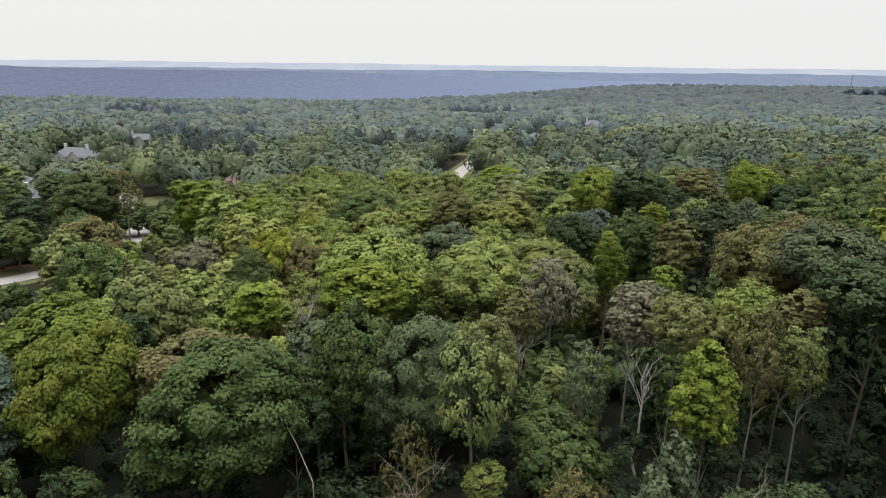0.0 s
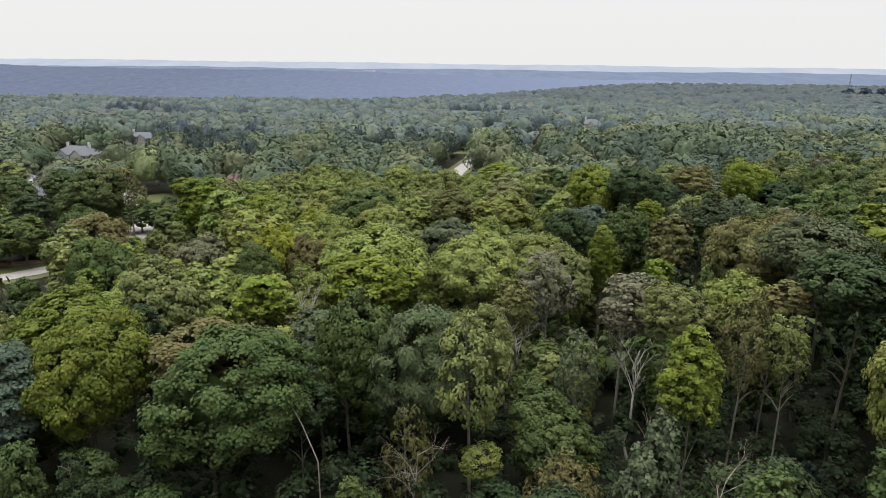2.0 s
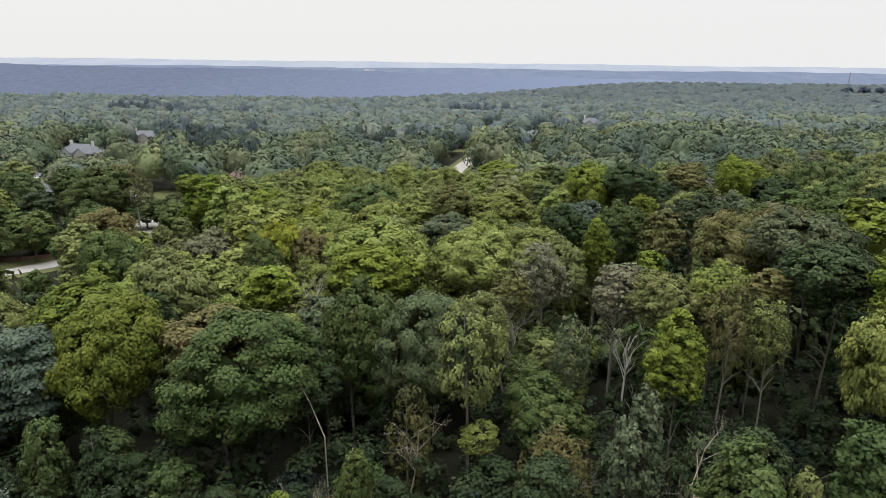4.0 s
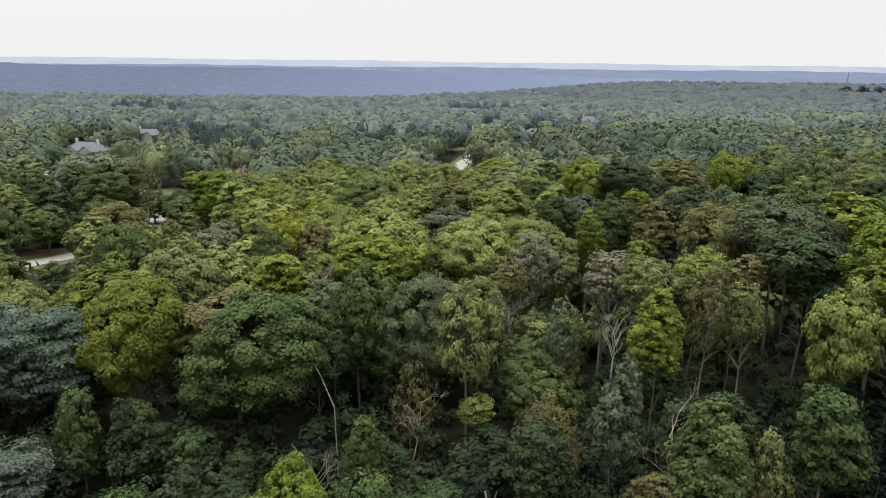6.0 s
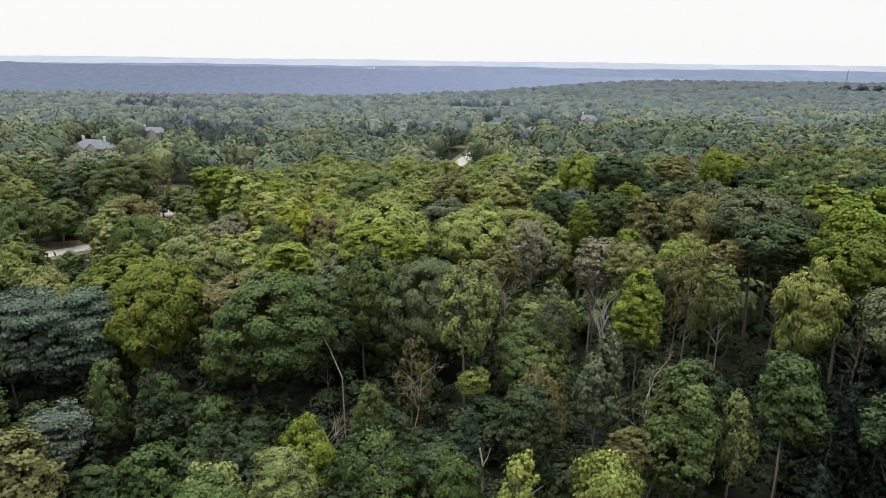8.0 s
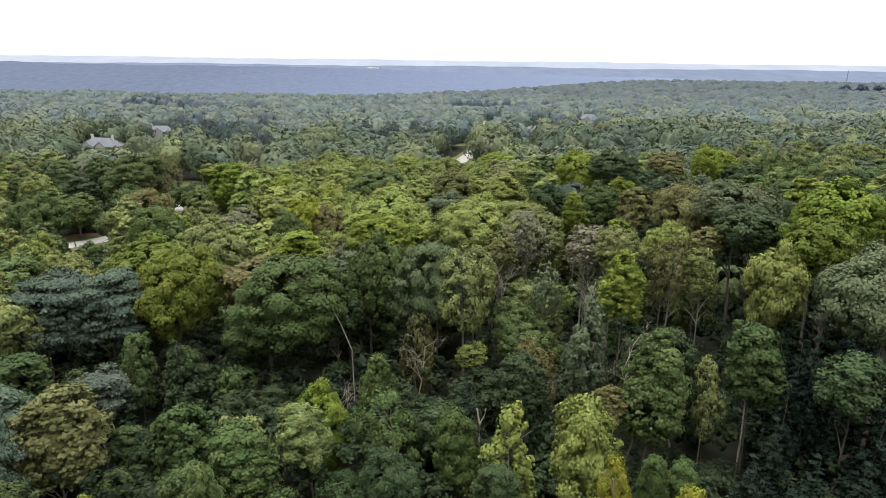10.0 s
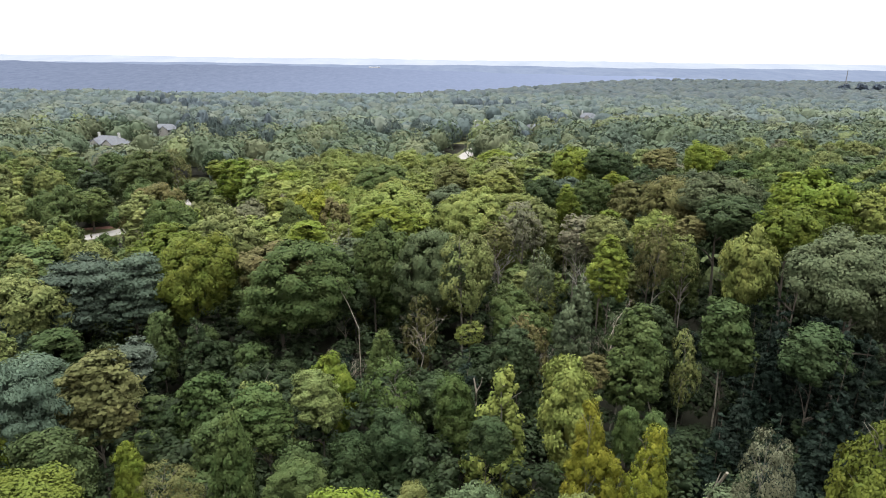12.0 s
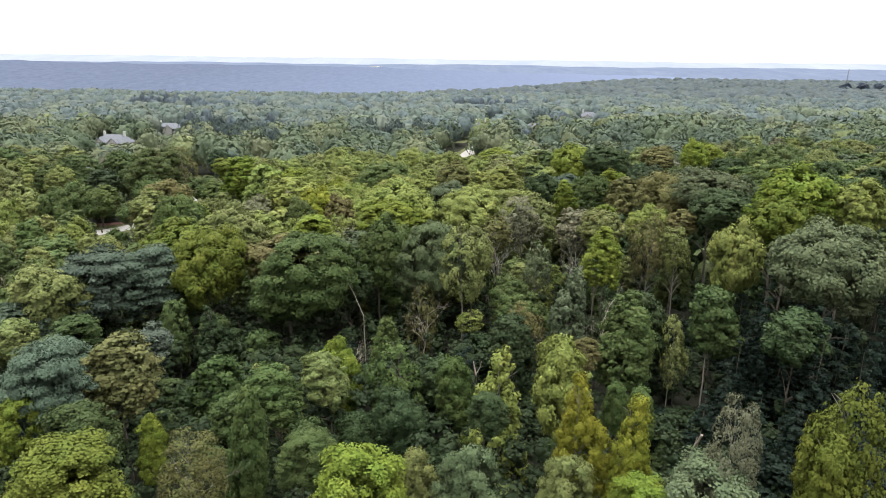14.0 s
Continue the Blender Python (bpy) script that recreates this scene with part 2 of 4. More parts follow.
def from_line(x, y, x0, y0, x1, y1):
    dx, dy = x1 - x0, y1 - y0
    k = np.clip(((x - x0) * dx + (y - y0) * dy) / (dx * dx + dy * dy), 0, 1)
    return np.hypot(x - x0 - k * dx, y - y0 - k * dy)


def wooded(x, y, margin=0.0):
    """Where trees may stand: clear of roads, houses and glades."""
    x, y = np.asarray(x, float), np.asarray(y, float)
    free = np.ones(x.shape, bool)
    for line, width in ROADS:
        for a, b in zip(line, line[1:]):
            free &= from_line(x, y, *a, *b) > width * 0.5 + 3 + 0.5 * margin
    for hx, hy, r in HOUSES:
        free &= np.hypot(x - hx, y - hy) > r + 1 + 0.5 * margin
    for x0, y0, x1, y1, r in GLADES:
        free &= from_line(x, y, x0, y0, x1, y1) > r + margin
    return free


def sheet(name, xs, ys, height, mat):
    gx, gy = np.meshgrid(xs, ys)
    gz = height(gx, gy)
    me = bpy.data.meshes.new(name)
    w = len(xs)
    faces = [(j * w + i, j * w + i + 1, (j + 1) * w + i + 1, (j + 1) * w + i) for j in range(len(ys) - 1) for i in range(w - 1)]
    me.from_pydata(np.stack([gx, gy, gz], -1).reshape(-1, 3).tolist(), [], faces)
    me.polygons.foreach_set("use_smooth", [True] * len(faces))
    me.materials.append(mat)
    return new(name, me)


axis = np.concatenate([-np.geomspace(4900, 320, 24), np.linspace(-300, 300, 61), np.geomspace(320, 4900, 24)])
depth = np.concatenate([-np.geomspace(3000, 120, 12), np.linspace(-100, 500, 61), np.geomspace(520, 4900, 40)])
tagged(sheet("ground", axis, depth, land, LITTER), "leaf-littered forest floor of a wooded plateau, darkened for shade", "ground", kind="structure")


def strip(name, line, width, mat, lift):
    """A road or verge that lies on the ground."""
    pts = []
    for a, b in zip(line, line[1:]):
        for k in range(8):
            pts.append(Vector(a).lerp(Vector(b), k / 8))
    pts.append(Vector(line[-1]))
    for _ in range(6):
        pts = [pts[0]] + [(a + 2 * b + c) / 4 for a, b, c in zip(pts, pts[1:], pts[2:])] + [pts[-1]]
    bm = bmesh.new()
    rows = []
    for i, p in enumerate(pts):
        d = (pts[min(i + 1, len(pts) - 1)] - pts[max(i - 1, 0)]).normalized()
        s = Vector((-d.y, d.x)) * width / 2
        row = []
        for k in (-1, -0.5, 0, 0.5, 1):
            q = p + k * s
            row.append(bm.verts.new((q.x, q.y, float(land(q.x, q.y)) + lift)))
        row += [bm.verts.new(row[4].co - Vector((0, 0, 0.4))), bm.verts.new(row[0].co - Vector((0, 0, 0.4)))]
        rows.append(row)
    for a, b in zip(rows, rows[1:]):
        for k in (0, 1, 2, 3, 4, 6):
            j = (k + 1) % 7
            bm.faces.new((a[k], b[k], b[j], a[j]))
    return part(name, bm, mat, None)


for line, width in ROADS:
    tagged(strip("road", line, width, CONCRETE, 0.25), "pale concrete residential road winding between trees", "road", kind="structure")
    tagged(strip("verge", line, width + 7, GRASS, 0.1), "mown grass verge along the residential road", "lawn", kind="structure")


def ridge(name, y0, y1, crest, x_span, mat, label, bumps, step=(90, 22)):
    """A far rise of wooded land with an uneven skyline."""
    def height(x, y):
        k = np.clip((y - y0) / (y1 - y0), 0, 1)
        top = crest(x)
        wave = sum(a * np.sin(x / w + p) * np.cos(y / (w * 1.3) + 2 * p) for a, w, p in ((bumps, 61, 0.3), (bumps * 0.7, 23, 1.7), (bumps * 1.8, 260, 0.9)))
        return -110 + (top + 110) * np.sin(k * math.pi / 2) ** 0.8 + wave
    ob = sheet(name, np.linspace(*x_span, step[0] * 3), np.linspace(y0, y1, step[1]), height, mat)
    return tagged(ob, label, "distant land", kind="structure")


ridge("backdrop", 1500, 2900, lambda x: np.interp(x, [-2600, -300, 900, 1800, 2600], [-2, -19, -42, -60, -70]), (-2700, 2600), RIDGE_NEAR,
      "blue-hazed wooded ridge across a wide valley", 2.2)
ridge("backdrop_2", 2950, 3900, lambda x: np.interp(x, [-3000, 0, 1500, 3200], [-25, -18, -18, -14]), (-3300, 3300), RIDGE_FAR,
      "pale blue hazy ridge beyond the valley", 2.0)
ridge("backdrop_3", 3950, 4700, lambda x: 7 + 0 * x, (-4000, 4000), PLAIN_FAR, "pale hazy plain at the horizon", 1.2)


# ---------------------------------------------------------------- trees
# leafy and dark are greens darkened to stand in for shade
COLOURS = {
    "lime": (0.094, 0.12, 0.019), "moss": (0.072, 0.088, 0.016), "yellowgreen": (0.119, 0.142, 0.038), "yellow": (0.135, 0.145, 0.02), "olive": (0.104, 0.119, 0.042),
    "mid": (0.056, 0.078, 0.026), "deep": (0.031, 0.046, 0.02), "leafy": (0.043, 0.062, 0.022), "greygreen": (0.067, 0.086, 0.045), "grey": (0.094, 0.097, 0.06),
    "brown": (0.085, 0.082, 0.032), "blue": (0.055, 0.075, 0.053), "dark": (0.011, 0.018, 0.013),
}
WORDS = {
    "lime": "bright lime-green", "moss": "mossy yellow-green", "yellowgreen": "yellowish-green", "yellow": "yellowing", "olive": "dull olive-green", "mid": "leafy mid-green",
    "deep": "deep green", "leafy": "shade-darkened green", "greygreen": "greyish-green", "grey": "thin grey-leaved", "brown": "browning early-autumn", "blue": "blue-green", "dark": "very dark, shade-deepened green",
}
# kind: the patterns' crown widths and depths
KINDS = {
    "maple_tree": [(5.5, 8.0), (8.5, 14.0), (11.0, 10.5)],
    "oak_tree": [(10.0, 8.5), (15.0, 10.0), (15.0, 15.5)],
    "beech_tree": [(5.5, 10.0), (8.0, 12.0)],
    "poplar_tree": [(5.0, 12.0)],
    "locust_tree": [(6.0, 5.5), (10.5, 9.0)],
    "ash_tree": [(5.5, 8.0), (9.0, 9.0)],
    "spruce_tree": [(6.5, 15.0)],
}
DEPTH = {"maple_tree": 1.3, "oak_tree": 0.95, "beech_tree": 1.8, "poplar_tree": 2.0, "locust_tree": 0.8, "ash_tree": 1.2, "spruce_tree": 2.1}
SAYS = {"maple_tree": "round-crowned maple tree in dense woodland", "oak_tree": "broad spreading oak tree in dense woodland",
        "beech_tree": "leafy young beech with foliage down to the ground",
        "poplar_tree": "slender upright tree with a narrow crown", "locust_tree": "layered feathery locust tree among the woods",
        "ash_tree": "open thin-crowned ash tree with bare twigs showing", "spruce_tree": "tall spruce with drooping layered boughs"}
# leaf spray across, for crowns from near to far
LEAF_SIZE = (0.2, 0.29, 0.38, 0.44, 0.5)


def outline(kind, k):
    """Half width of a crown, against its widest, at the heights k from its foot (0) to its tip (1)."""
    if kind in ("oak_tree", "locust_tree"):
        low, q = 0.36, 2.0
    elif kind == "maple_tree":
        low, q = 0.34, 1.8
    elif kind == "ash_tree":
        low, q = 0.42, 1.8
    elif kind == "beech_tree":
        low, q = 0.3, 1.55
    else:
        low, q = 0.2, 1.2
    up = np.clip((k - low) / (1 - low), 0, 1)
    down = np.clip((low - k) / low, 0, 1)
    return np.where(k > low, np.clip(1 - up ** q, 0, 1) ** (1 / q), 1 - 0.45 * down ** 2)


def crown_clumps(rng, kind, w, d):
    """The leafy ends of the boughs over an uneven crown: centres, radii and the way that each faces."""
    r = w / 2
    if kind == "spruce_tree":
        c, rad, out = [], [], []
        for i in range(15):
            k = i / 14
            ring = r * (1 - k) ** 0.9 + 0.2
            for j in range(max(2, int(11 * (1 - k) + 2))):
                a = rng.uniform(0, 6.283)
                for q in ((0.35, 0.65, 0.95) if ring > 1.2 else (0.5,)):
                    reach = ring * q * rng.uniform(0.85, 1.12)
                    c.append((reach * math.cos(a), reach * math.sin(a), d * (0.03 + 0.94 * k) - 0.3 * reach + rng.normal() * 0.15))
                    s = 0.42 + 0.12 * ring * (1.2 - q)
                    rad.append((s, s, 0.4 * s))
                    out.append((math.cos(a), math.sin(a), 0.35))
        return np.array(c), np.array(rad), unit(np.array(out))
    size = float(np.clip(0.065 * w + 0.2, 0.42, 1.15)) * (0.8 if kind in ("poplar_tree", "ash_tree") else 1.0)
    ks = np.linspace(0, 1, 200)
    e = outline(kind, ks)
    slope = np.gradient(e, ks)
    ring = r * (e + 0.02) * np.hypot(d, np.clip(r * slope, -6 * r, 6 * r)) * np.where(ks < 0.22, 0.55, 1.0)
    area = 2 * math.pi * ring.mean()
    n = int(area / ((1.55 if kind != "ash_tree" else 2.3) * size * size)) + 12
    cdf = np.cumsum(ring) / ring.sum()
    k = np.interp((np.arange(n) + rng.uniform(0, 1, n)) / n, cdf, ks)
    turn = 2.39996 * np.arange(n) + rng.normal(scale=0.35, size=n)
    ek, sk = np.interp(k, ks, e), np.clip(np.interp(k, ks, slope), -8, 2)
    out = unit(np.stack([np.cos(turn), np.sin(turn), -r * sk / d], 1))
    # the larger limbs push parts of the crown out and leave hollows between
    limbs = unit(rng.normal(size=(13, 3)) + np.array([0, 0, 0.25]))
    heft = rng.uniform(0.35, 1.0, 13)
    facing = unit(np.stack([ek * np.cos(turn), ek * np.sin(turn), 2 * k - 0.8], 1))
    near = (np.clip((facing @ limbs.T - 0.74) / 0.26, 0, 1) * heft).max(1)
    bulge = 1 + (0.5 if kind in ("ash_tree", "poplar_tree", "beech_tree") else 0.38) * (near - 0.5)
    rad = size * np.clip(np.exp(rng.normal(scale=0.33, size=n)), 0.5, 1.7)
    shrink = (1 - 0.75 * size / r)
    sink = rng.uniform(-0.55, 0.95, n) * size
    c = np.stack([r * ek * shrink * bulge * np.cos(turn), r * ek * shrink * bulge * np.sin(turn), d * (0.06 + 0.88 * k) * (0.6 + 0.4 * bulge)], 1) - out * sink[:, None]
    c[:, 2] *= (d - 0.5 * size) / c[:, 2].max()
    flat = np.array([1.0, 1.0, 0.72])
    if kind == "locust_tree":
        flat = np.array([1.45, 1.45, 0.42])
        c[:, 2] = np.round(c[:, 2] / 1.15) * 1.15 + rng.normal(scale=0.22, size=n)
    elif kind == "poplar_tree":
        flat = np.array([0.85, 0.85, 1.05])
    keep = rng.uniform(size=n) > {"ash_tree": 0.25, "poplar_tree": 0.3, "locust_tree": 0.12}.get(kind, 0.07)
    # the crown leans and swells unevenly
    sway = rng.uniform(-1, 1, (2, 3))
    for ax in (0, 1):
        c[:, ax] += 0.07 * w * (np.sin(3.2 * k + 3 * sway[ax, 0]) - np.sin(3 * sway[ax, 0])) + 0.04 * w * np.sin(turn % 6.283 * 2 + 3 * sway[ax, 1])
    c[:, 2] += 0.05 * d * np.sin(turn % 6.283 + 3 * sway[0, 2]) * ek
    return c[keep], rad[keep, None] * flat * rng.uniform(0.85, 1.15, (keep.sum(), 3)), out[keep]


def leaf_cards(rng, c, rad, out, leaf, cover, upward=0.4):
    """Sprays of leaves over the outer side of the clumps: a piece of foliage, its normals rounded over each clump."""
    share = rad[:, 0] * np.sqrt(rad[:, 0] * rad[:, 2])
    many = np.maximum(3, (cover * 5.6 * share / (0.36 * leaf * leaf) * rng.uniform(0.75, 1.2, len(c)))).astype(int)
    idx = np.repeat(np.arange(len(c)), many)
    n = len(idx)
    e = unit(unit(rng.normal(size=(n, 3))) + 0.6 * out[idx] + np.array([0, 0, upward]))
    pos = c[idx] + e * rad[idx] * rng.uniform(0.72, 1.16, (n, 1))
    round_ = unit(e / rad[idx])
    normal = unit(0.6 * round_ + 0.3 * out[idx] + np.array([0, 0, 0.22]) + (0.3 if leaf < 0.35 else 0.2) * rng.normal(size=(n, 3)))
    verts = leaf_quads(rng, pos, normal, np.full(n, leaf), 0.72)
    soft = unit(0.72 * round_ + 0.3 * out[idx] + np.array([0, 0, 0.1]) + 0.2 * rng.normal(size=(n, 3)))
    return (verts.reshape(-1, 3), np.zeros((0, 3), int), np.arange(4 * n).reshape(-1, 4), np.repeat(soft, 4, 0))


def clump_bodies(rng, c, rad, core):
    """The dense inside of the clumps."""
    v, t, q = clump_faces(rng, np.concatenate([c, rad * core], 1))
    return v, t, q, unit((v.reshape(-1, 6, 3) - c[:, None]) / rad[:, None]).reshape(-1, 3)


def inner_body(rng, kind, w, d):
    """The shaded heart of a crown."""
    v, t, q = dome_faces(rng, np.array([[0, 0, 0.46 * d]]), np.array([[0.17 * w, 0.17 * w, 0.2 * d]]), 5, 10, 2.6, 0.15)
    return v, t, q, unit(v - np.array([0, 0, 0.4 * d]))


def crown_mesh(rng, kind, w, d, detail):
    c, rad, out = crown_clumps(rng, kind, w, d)
    leaf = LEAF_SIZE[detail] * (0.85 if w < 7 and detail < 3 else 1.0)
    cover = {"ash_tree": 0.5, "poplar_tree": 0.8, "locust_tree": 0.72, "spruce_tree": 0.62}.get(kind, 0.68)
    if detail == 4:
        cover *= 0.8
    pieces = [leaf_cards(rng, c, rad, out, leaf, cover)]
    if kind != "ash_tree":
        pieces.append(clump_bodies(rng, c, rad, 0.62 if kind == "poplar_tree" else 0.72))
    if kind not in ("ash_tree", "spruce_tree", "poplar_tree"):
        pieces.append(inner_body(rng, kind, w, d))
    return foliage_mesh("crown", pieces, LEAF)


def trunk_mesh(rng, kind):
    """A tapered, slightly crooked trunk with limbs, one metre high and made for a crown one metre wide."""
    bm = bmesh.new()
    r0 = 0.016 if kind == "spruce_tree" else 0.026
    top = 0.97 if kind in ("spruce_tree", "poplar_tree", "ash_tree") else 0.8
    lean = rng.normal(scale=0.07, size=2)
    pts, rad = [], []
    for i in range(8):
        k = i / 7
        pts.append(Vector((lean[0] * k + 0.02 * math.sin(5 * k + 9 * lean[0]), lean[1] * k, top * k)))
        rad.append(r0 * (1.3 if i == 0 else 1) * (1 - 0.85 * k) + 0.001)
    tube(bm, pts, rad, 7)
    if kind != "spruce_tree":
        for i in range(16 if kind == "ash_tree" else 9):
            k = rng.uniform(0.5, 0.95)
            j = k * 7
            a = pts[int(j)].lerp(pts[min(int(j) + 1, 7)], j - int(j))
            turn, far = rng.uniform(0, 6.283), rng.uniform(0.22, 0.44) * (1.25 - 0.7 * k)
            end = a + Vector((far * math.cos(turn), far * math.sin(turn), rng.uniform(0.05, 0.13)))
            bend = a.lerp(end, 0.5) + Vector((0, 0, 0.012))
            rr = r0 * (1 - 0.8 * k) * 0.55
            tube(bm, [a, bend, end], [rr, rr * 0.6, 0.0015], 5)
    me = bpy.data.meshes.new("trunk")
    bm.to_mesh(me)
    bm.free()
    me.materials.append(PALE_BARK if kind in ("poplar_tree", "ash_tree") else BARK)
    return me


PROTOS = {}


def tree_meshes(kind, size, detail, seed):
    """The trunk's and the crown's mesh of one pattern of tree, made when first asked for."""
    key, stem = (kind, size, detail, seed), (kind, seed)
    if stem not in PROTOS:
        PROTOS[stem] = trunk_mesh(np.random.default_rng(40 + 3 * seed + len(kind)), kind)
    if key not in PROTOS:
        PROTOS[key] = crown_mesh(np.random.default_rng(100 + 17 * seed + 5 * size + len(kind)), kind, *KINDS[kind][size], detail)
    return PROTOS[stem], PROTOS[key]


STANDING = []
GROUPS = {"maple_tree": "maples of the wood", "oak_tree": "oaks of the wood", "poplar_tree": "slender trees of the wood", "beech_tree": "young beeches of the wood",
          "locust_tree": "locust trees of the wood", "ash_tree": "thin ash trees of the wood", "spruce_tree": "spruces of the wood"}
dice = random.Random(7)


def tree(kind, colour, x, y, top, width, depth=0.0, haze_tint=0.0):
    """One tree on the ground, with its trunk and its crown."""
    z = float(land(x, y))
    h = top - z
    depth = min(1.15 * depth or DEPTH[kind] * width, 0.94 * h)
    sizes = KINDS[kind]
    size = min(range(len(sizes)), key=lambda i: 0.7 * abs(math.log(sizes[i][0] / width)) + abs(math.log(sizes[i][1] / depth)))
    away = math.hypot(x, max(y + 30, 0))
    near = 0 if away < 42 else 1 if away < 62 else 2 if away < 102 else 3 if away < 155 else 4
    trunk_me, crown_me = tree_meshes(kind, size, near, dice.randrange(2))
    base = new(kind)
    base.empty_display_size = 0.5
    base.matrix_world = Matrix.LocRotScale((x, y, z - 0.1), Euler((0, 0, dice.uniform(0, 6.28))), None)
    tagged(base, WORDS[colour] + " " + SAYS[kind], "tree", GROUPS[kind])
    stem, crown = new("trunk", trunk_me), new("crown", crown_me)
    stem.parent = crown.parent = base
    stem.scale = (width, width, h)
    s = width / sizes[size][0]
    crown.location, crown.scale = (0, 0, h - depth), (s * dice.uniform(0.9, 1.1), s * dice.uniform(0.9, 1.1), depth / sizes[size][1])
    shine = dice.uniform(0.85, 1.15)
    k = [dice.uniform(0.95, 1.05) * shine for _ in range(3)]
    # blends a blue-grey haze into the crown's own colour
    crown.color = (*[a * m + haze_tint * (b - a * m) for a, m, b in zip(COLOURS[colour], k, (0.072, 0.09, 0.122))], 1)
    STANDING.append((x, y, width))
    return base


def plant(kind, colour, rows):
    for x, y, top, width, depth in rows:
        tree(kind, colour, x, y, top, width, depth)


plant("ash_tree", "brown", [
    (-87.9, 178, 11.8, 9.3, 10.6), (9.8, 80, 14, 6.7, 6.5), (33, 63, 18.3, 6.6, 10), (11.3, 49, 8.4, 7.5, 10.3),
    (-3.4, 57, 8.5, 5.4, 13), (-20.1, 6, 13.4, 5.1, 6.9),
])
plant("ash_tree", "grey", [
    (22.7, 73, 16.6, 7.4, 5.8), (15.1, 86, 16, 8.6, 8.2), (20.4, 1, 20.2, 3.8, 9.6),
])
plant("ash_tree", "greygreen", [
    (15.8, 66, 13.1, 4.8, 9.1),
])
plant("ash_tree", "mid", [
    (-4.8, 35, 7.8, 7.7, 9.7),
])
plant("ash_tree", "moss", [
    (32.4, 7.4, 18.1, 6.6, 12.4),
])
plant("ash_tree", "olive", [
    (37.1, 61, 16.9, 5.1, 7), (3.4, 60, 17.1, 8.6, 11.2), (29.3, 37, 11.4, 3.9, 8.9), (-19.2, 31, 7.4, 6.3, 10.4),
])
plant("ash_tree", "yellowgreen", [
    (4.6, 55.8, 4.5, 5.2, 3.3),
])
plant("beech_tree", "lime", [
    (24.9, 94, 18.1, 4.4, 7.5), (43.7, 135, 14.1, 4.5, 5.6), (23.2, 51.5, 18.8, 5.3, 7.7), (-26.8, 14, 10.2, 2.7, 6.5),
])
plant("beech_tree", "mid", [
    (22.5, 34.5, 14.9, 7.1, 10.1), (-8.5, 46.5, 7, 4.1, 9.5), (-17.7, 13.5, 13.8, 4.1, 13.6),
])
plant("locust_tree", "blue", [
    (-53.9, 55, 13.5, 10.6, 9.7), (-46.3, 57, 13.4, 10, 9.4), (-59.3, 47, 8, 7.2, 4.8), (-38.6, 18, 15.6, 7.4, 9.6),
    (-44, 27.6, 10.9, 8.8, 7), (-63.9, 71.9, 7.5, 13.1, 10.5), (-37.1, 35.8, 9.1, 5.1, 4.1),
])
plant("locust_tree", "deep", [
    (-41, 40, 6.2, 5.5, 5.4),
])
plant("maple_tree", "blue", [
    (32.4, 140, 11.3, 9.9, 6.4), (46.4, 196.9, 0, 10.4, 6),
])
plant("maple_tree", "brown", [
    (2, 150, 12.4, 10.6, 6.4), (71.3, 180, 13.8, 11, 6.1), (40.7, 112, 15.5, 7, 8.4), (40.1, 70, 17.9, 5.8, 4.3),
    (-34.4, 24, 13.2, 7.4, 7.6), (16.6, 31.1, 10.9, 3.3, 3.5), (1.9, 213.9, -1, 15, 5.2), (54.2, 152.4, 3.5, 10.8, 8.6),
    (54.7, 106.7, 13.7, 10.4, 10.9), (-126.8, 243.6, 1.1, 13.7, 6.8), (-26.3, 117.7, 8.7, 7.9, 8.3),
])
plant("maple_tree", "deep", [
    (41.1, 31, 15.5, 7.1, 6.2), (4.6, 54, 1.8, 6.8, 7.4), (-4.5, 26, 6.8, 6.9, 10.6), (-8.1, 22, 5.5, 4.8, 7.5),
    (1.4, 36.5, 5.5, 5.6, 5.9), (25.4, 41.3, 12.9, 9.2, 9.7), (-14.5, 58, 10.1, 4.8, 5), (10, 40.1, 9.9, 6, 6.3),
    (4.6, 17.5, 11.5, 3.8, 4), (63.4, 156.4, 1.7, 13.2, 7.3), (-40.2, 78.8, 10.5, 5.1, 5.4),
])
plant("maple_tree", "grey", [
    (24.7, 79, 15.2, 7, 7.4), (-51.3, 129.5, 5.8, 11.6, 10.4), (-48, 151.2, 3.2, 10.7, 8.4),
])
plant("maple_tree", "greygreen", [
    (-14.4, 69, 12.8, 7.8, 9.9), (18.2, 1.5, 15.8, 7.4, 7.3), (1.9, 2.4, 14.7, 4.7, 7.9),
])
# trees of the hollow, its shade put into their green
plant("maple_tree", "leafy", [
    (-38.8, 49, 7.7, 4.7, 8.7), (-36.7, 55, 3.7, 5.8, 7.6), (-27.2, 48.5, 3.5, 5.7, 7.4), (34.6, 38, 15.4, 6.4, 8.2),
    (-27.9, 33, 6.3, 6.5, 8.3), (-30.5, 12, 12.6, 6, 5.7), (-49.7, 40, 8.7, 7, 5.4), (-12.4, 20, 6.6, 5.5, 7.1),
])
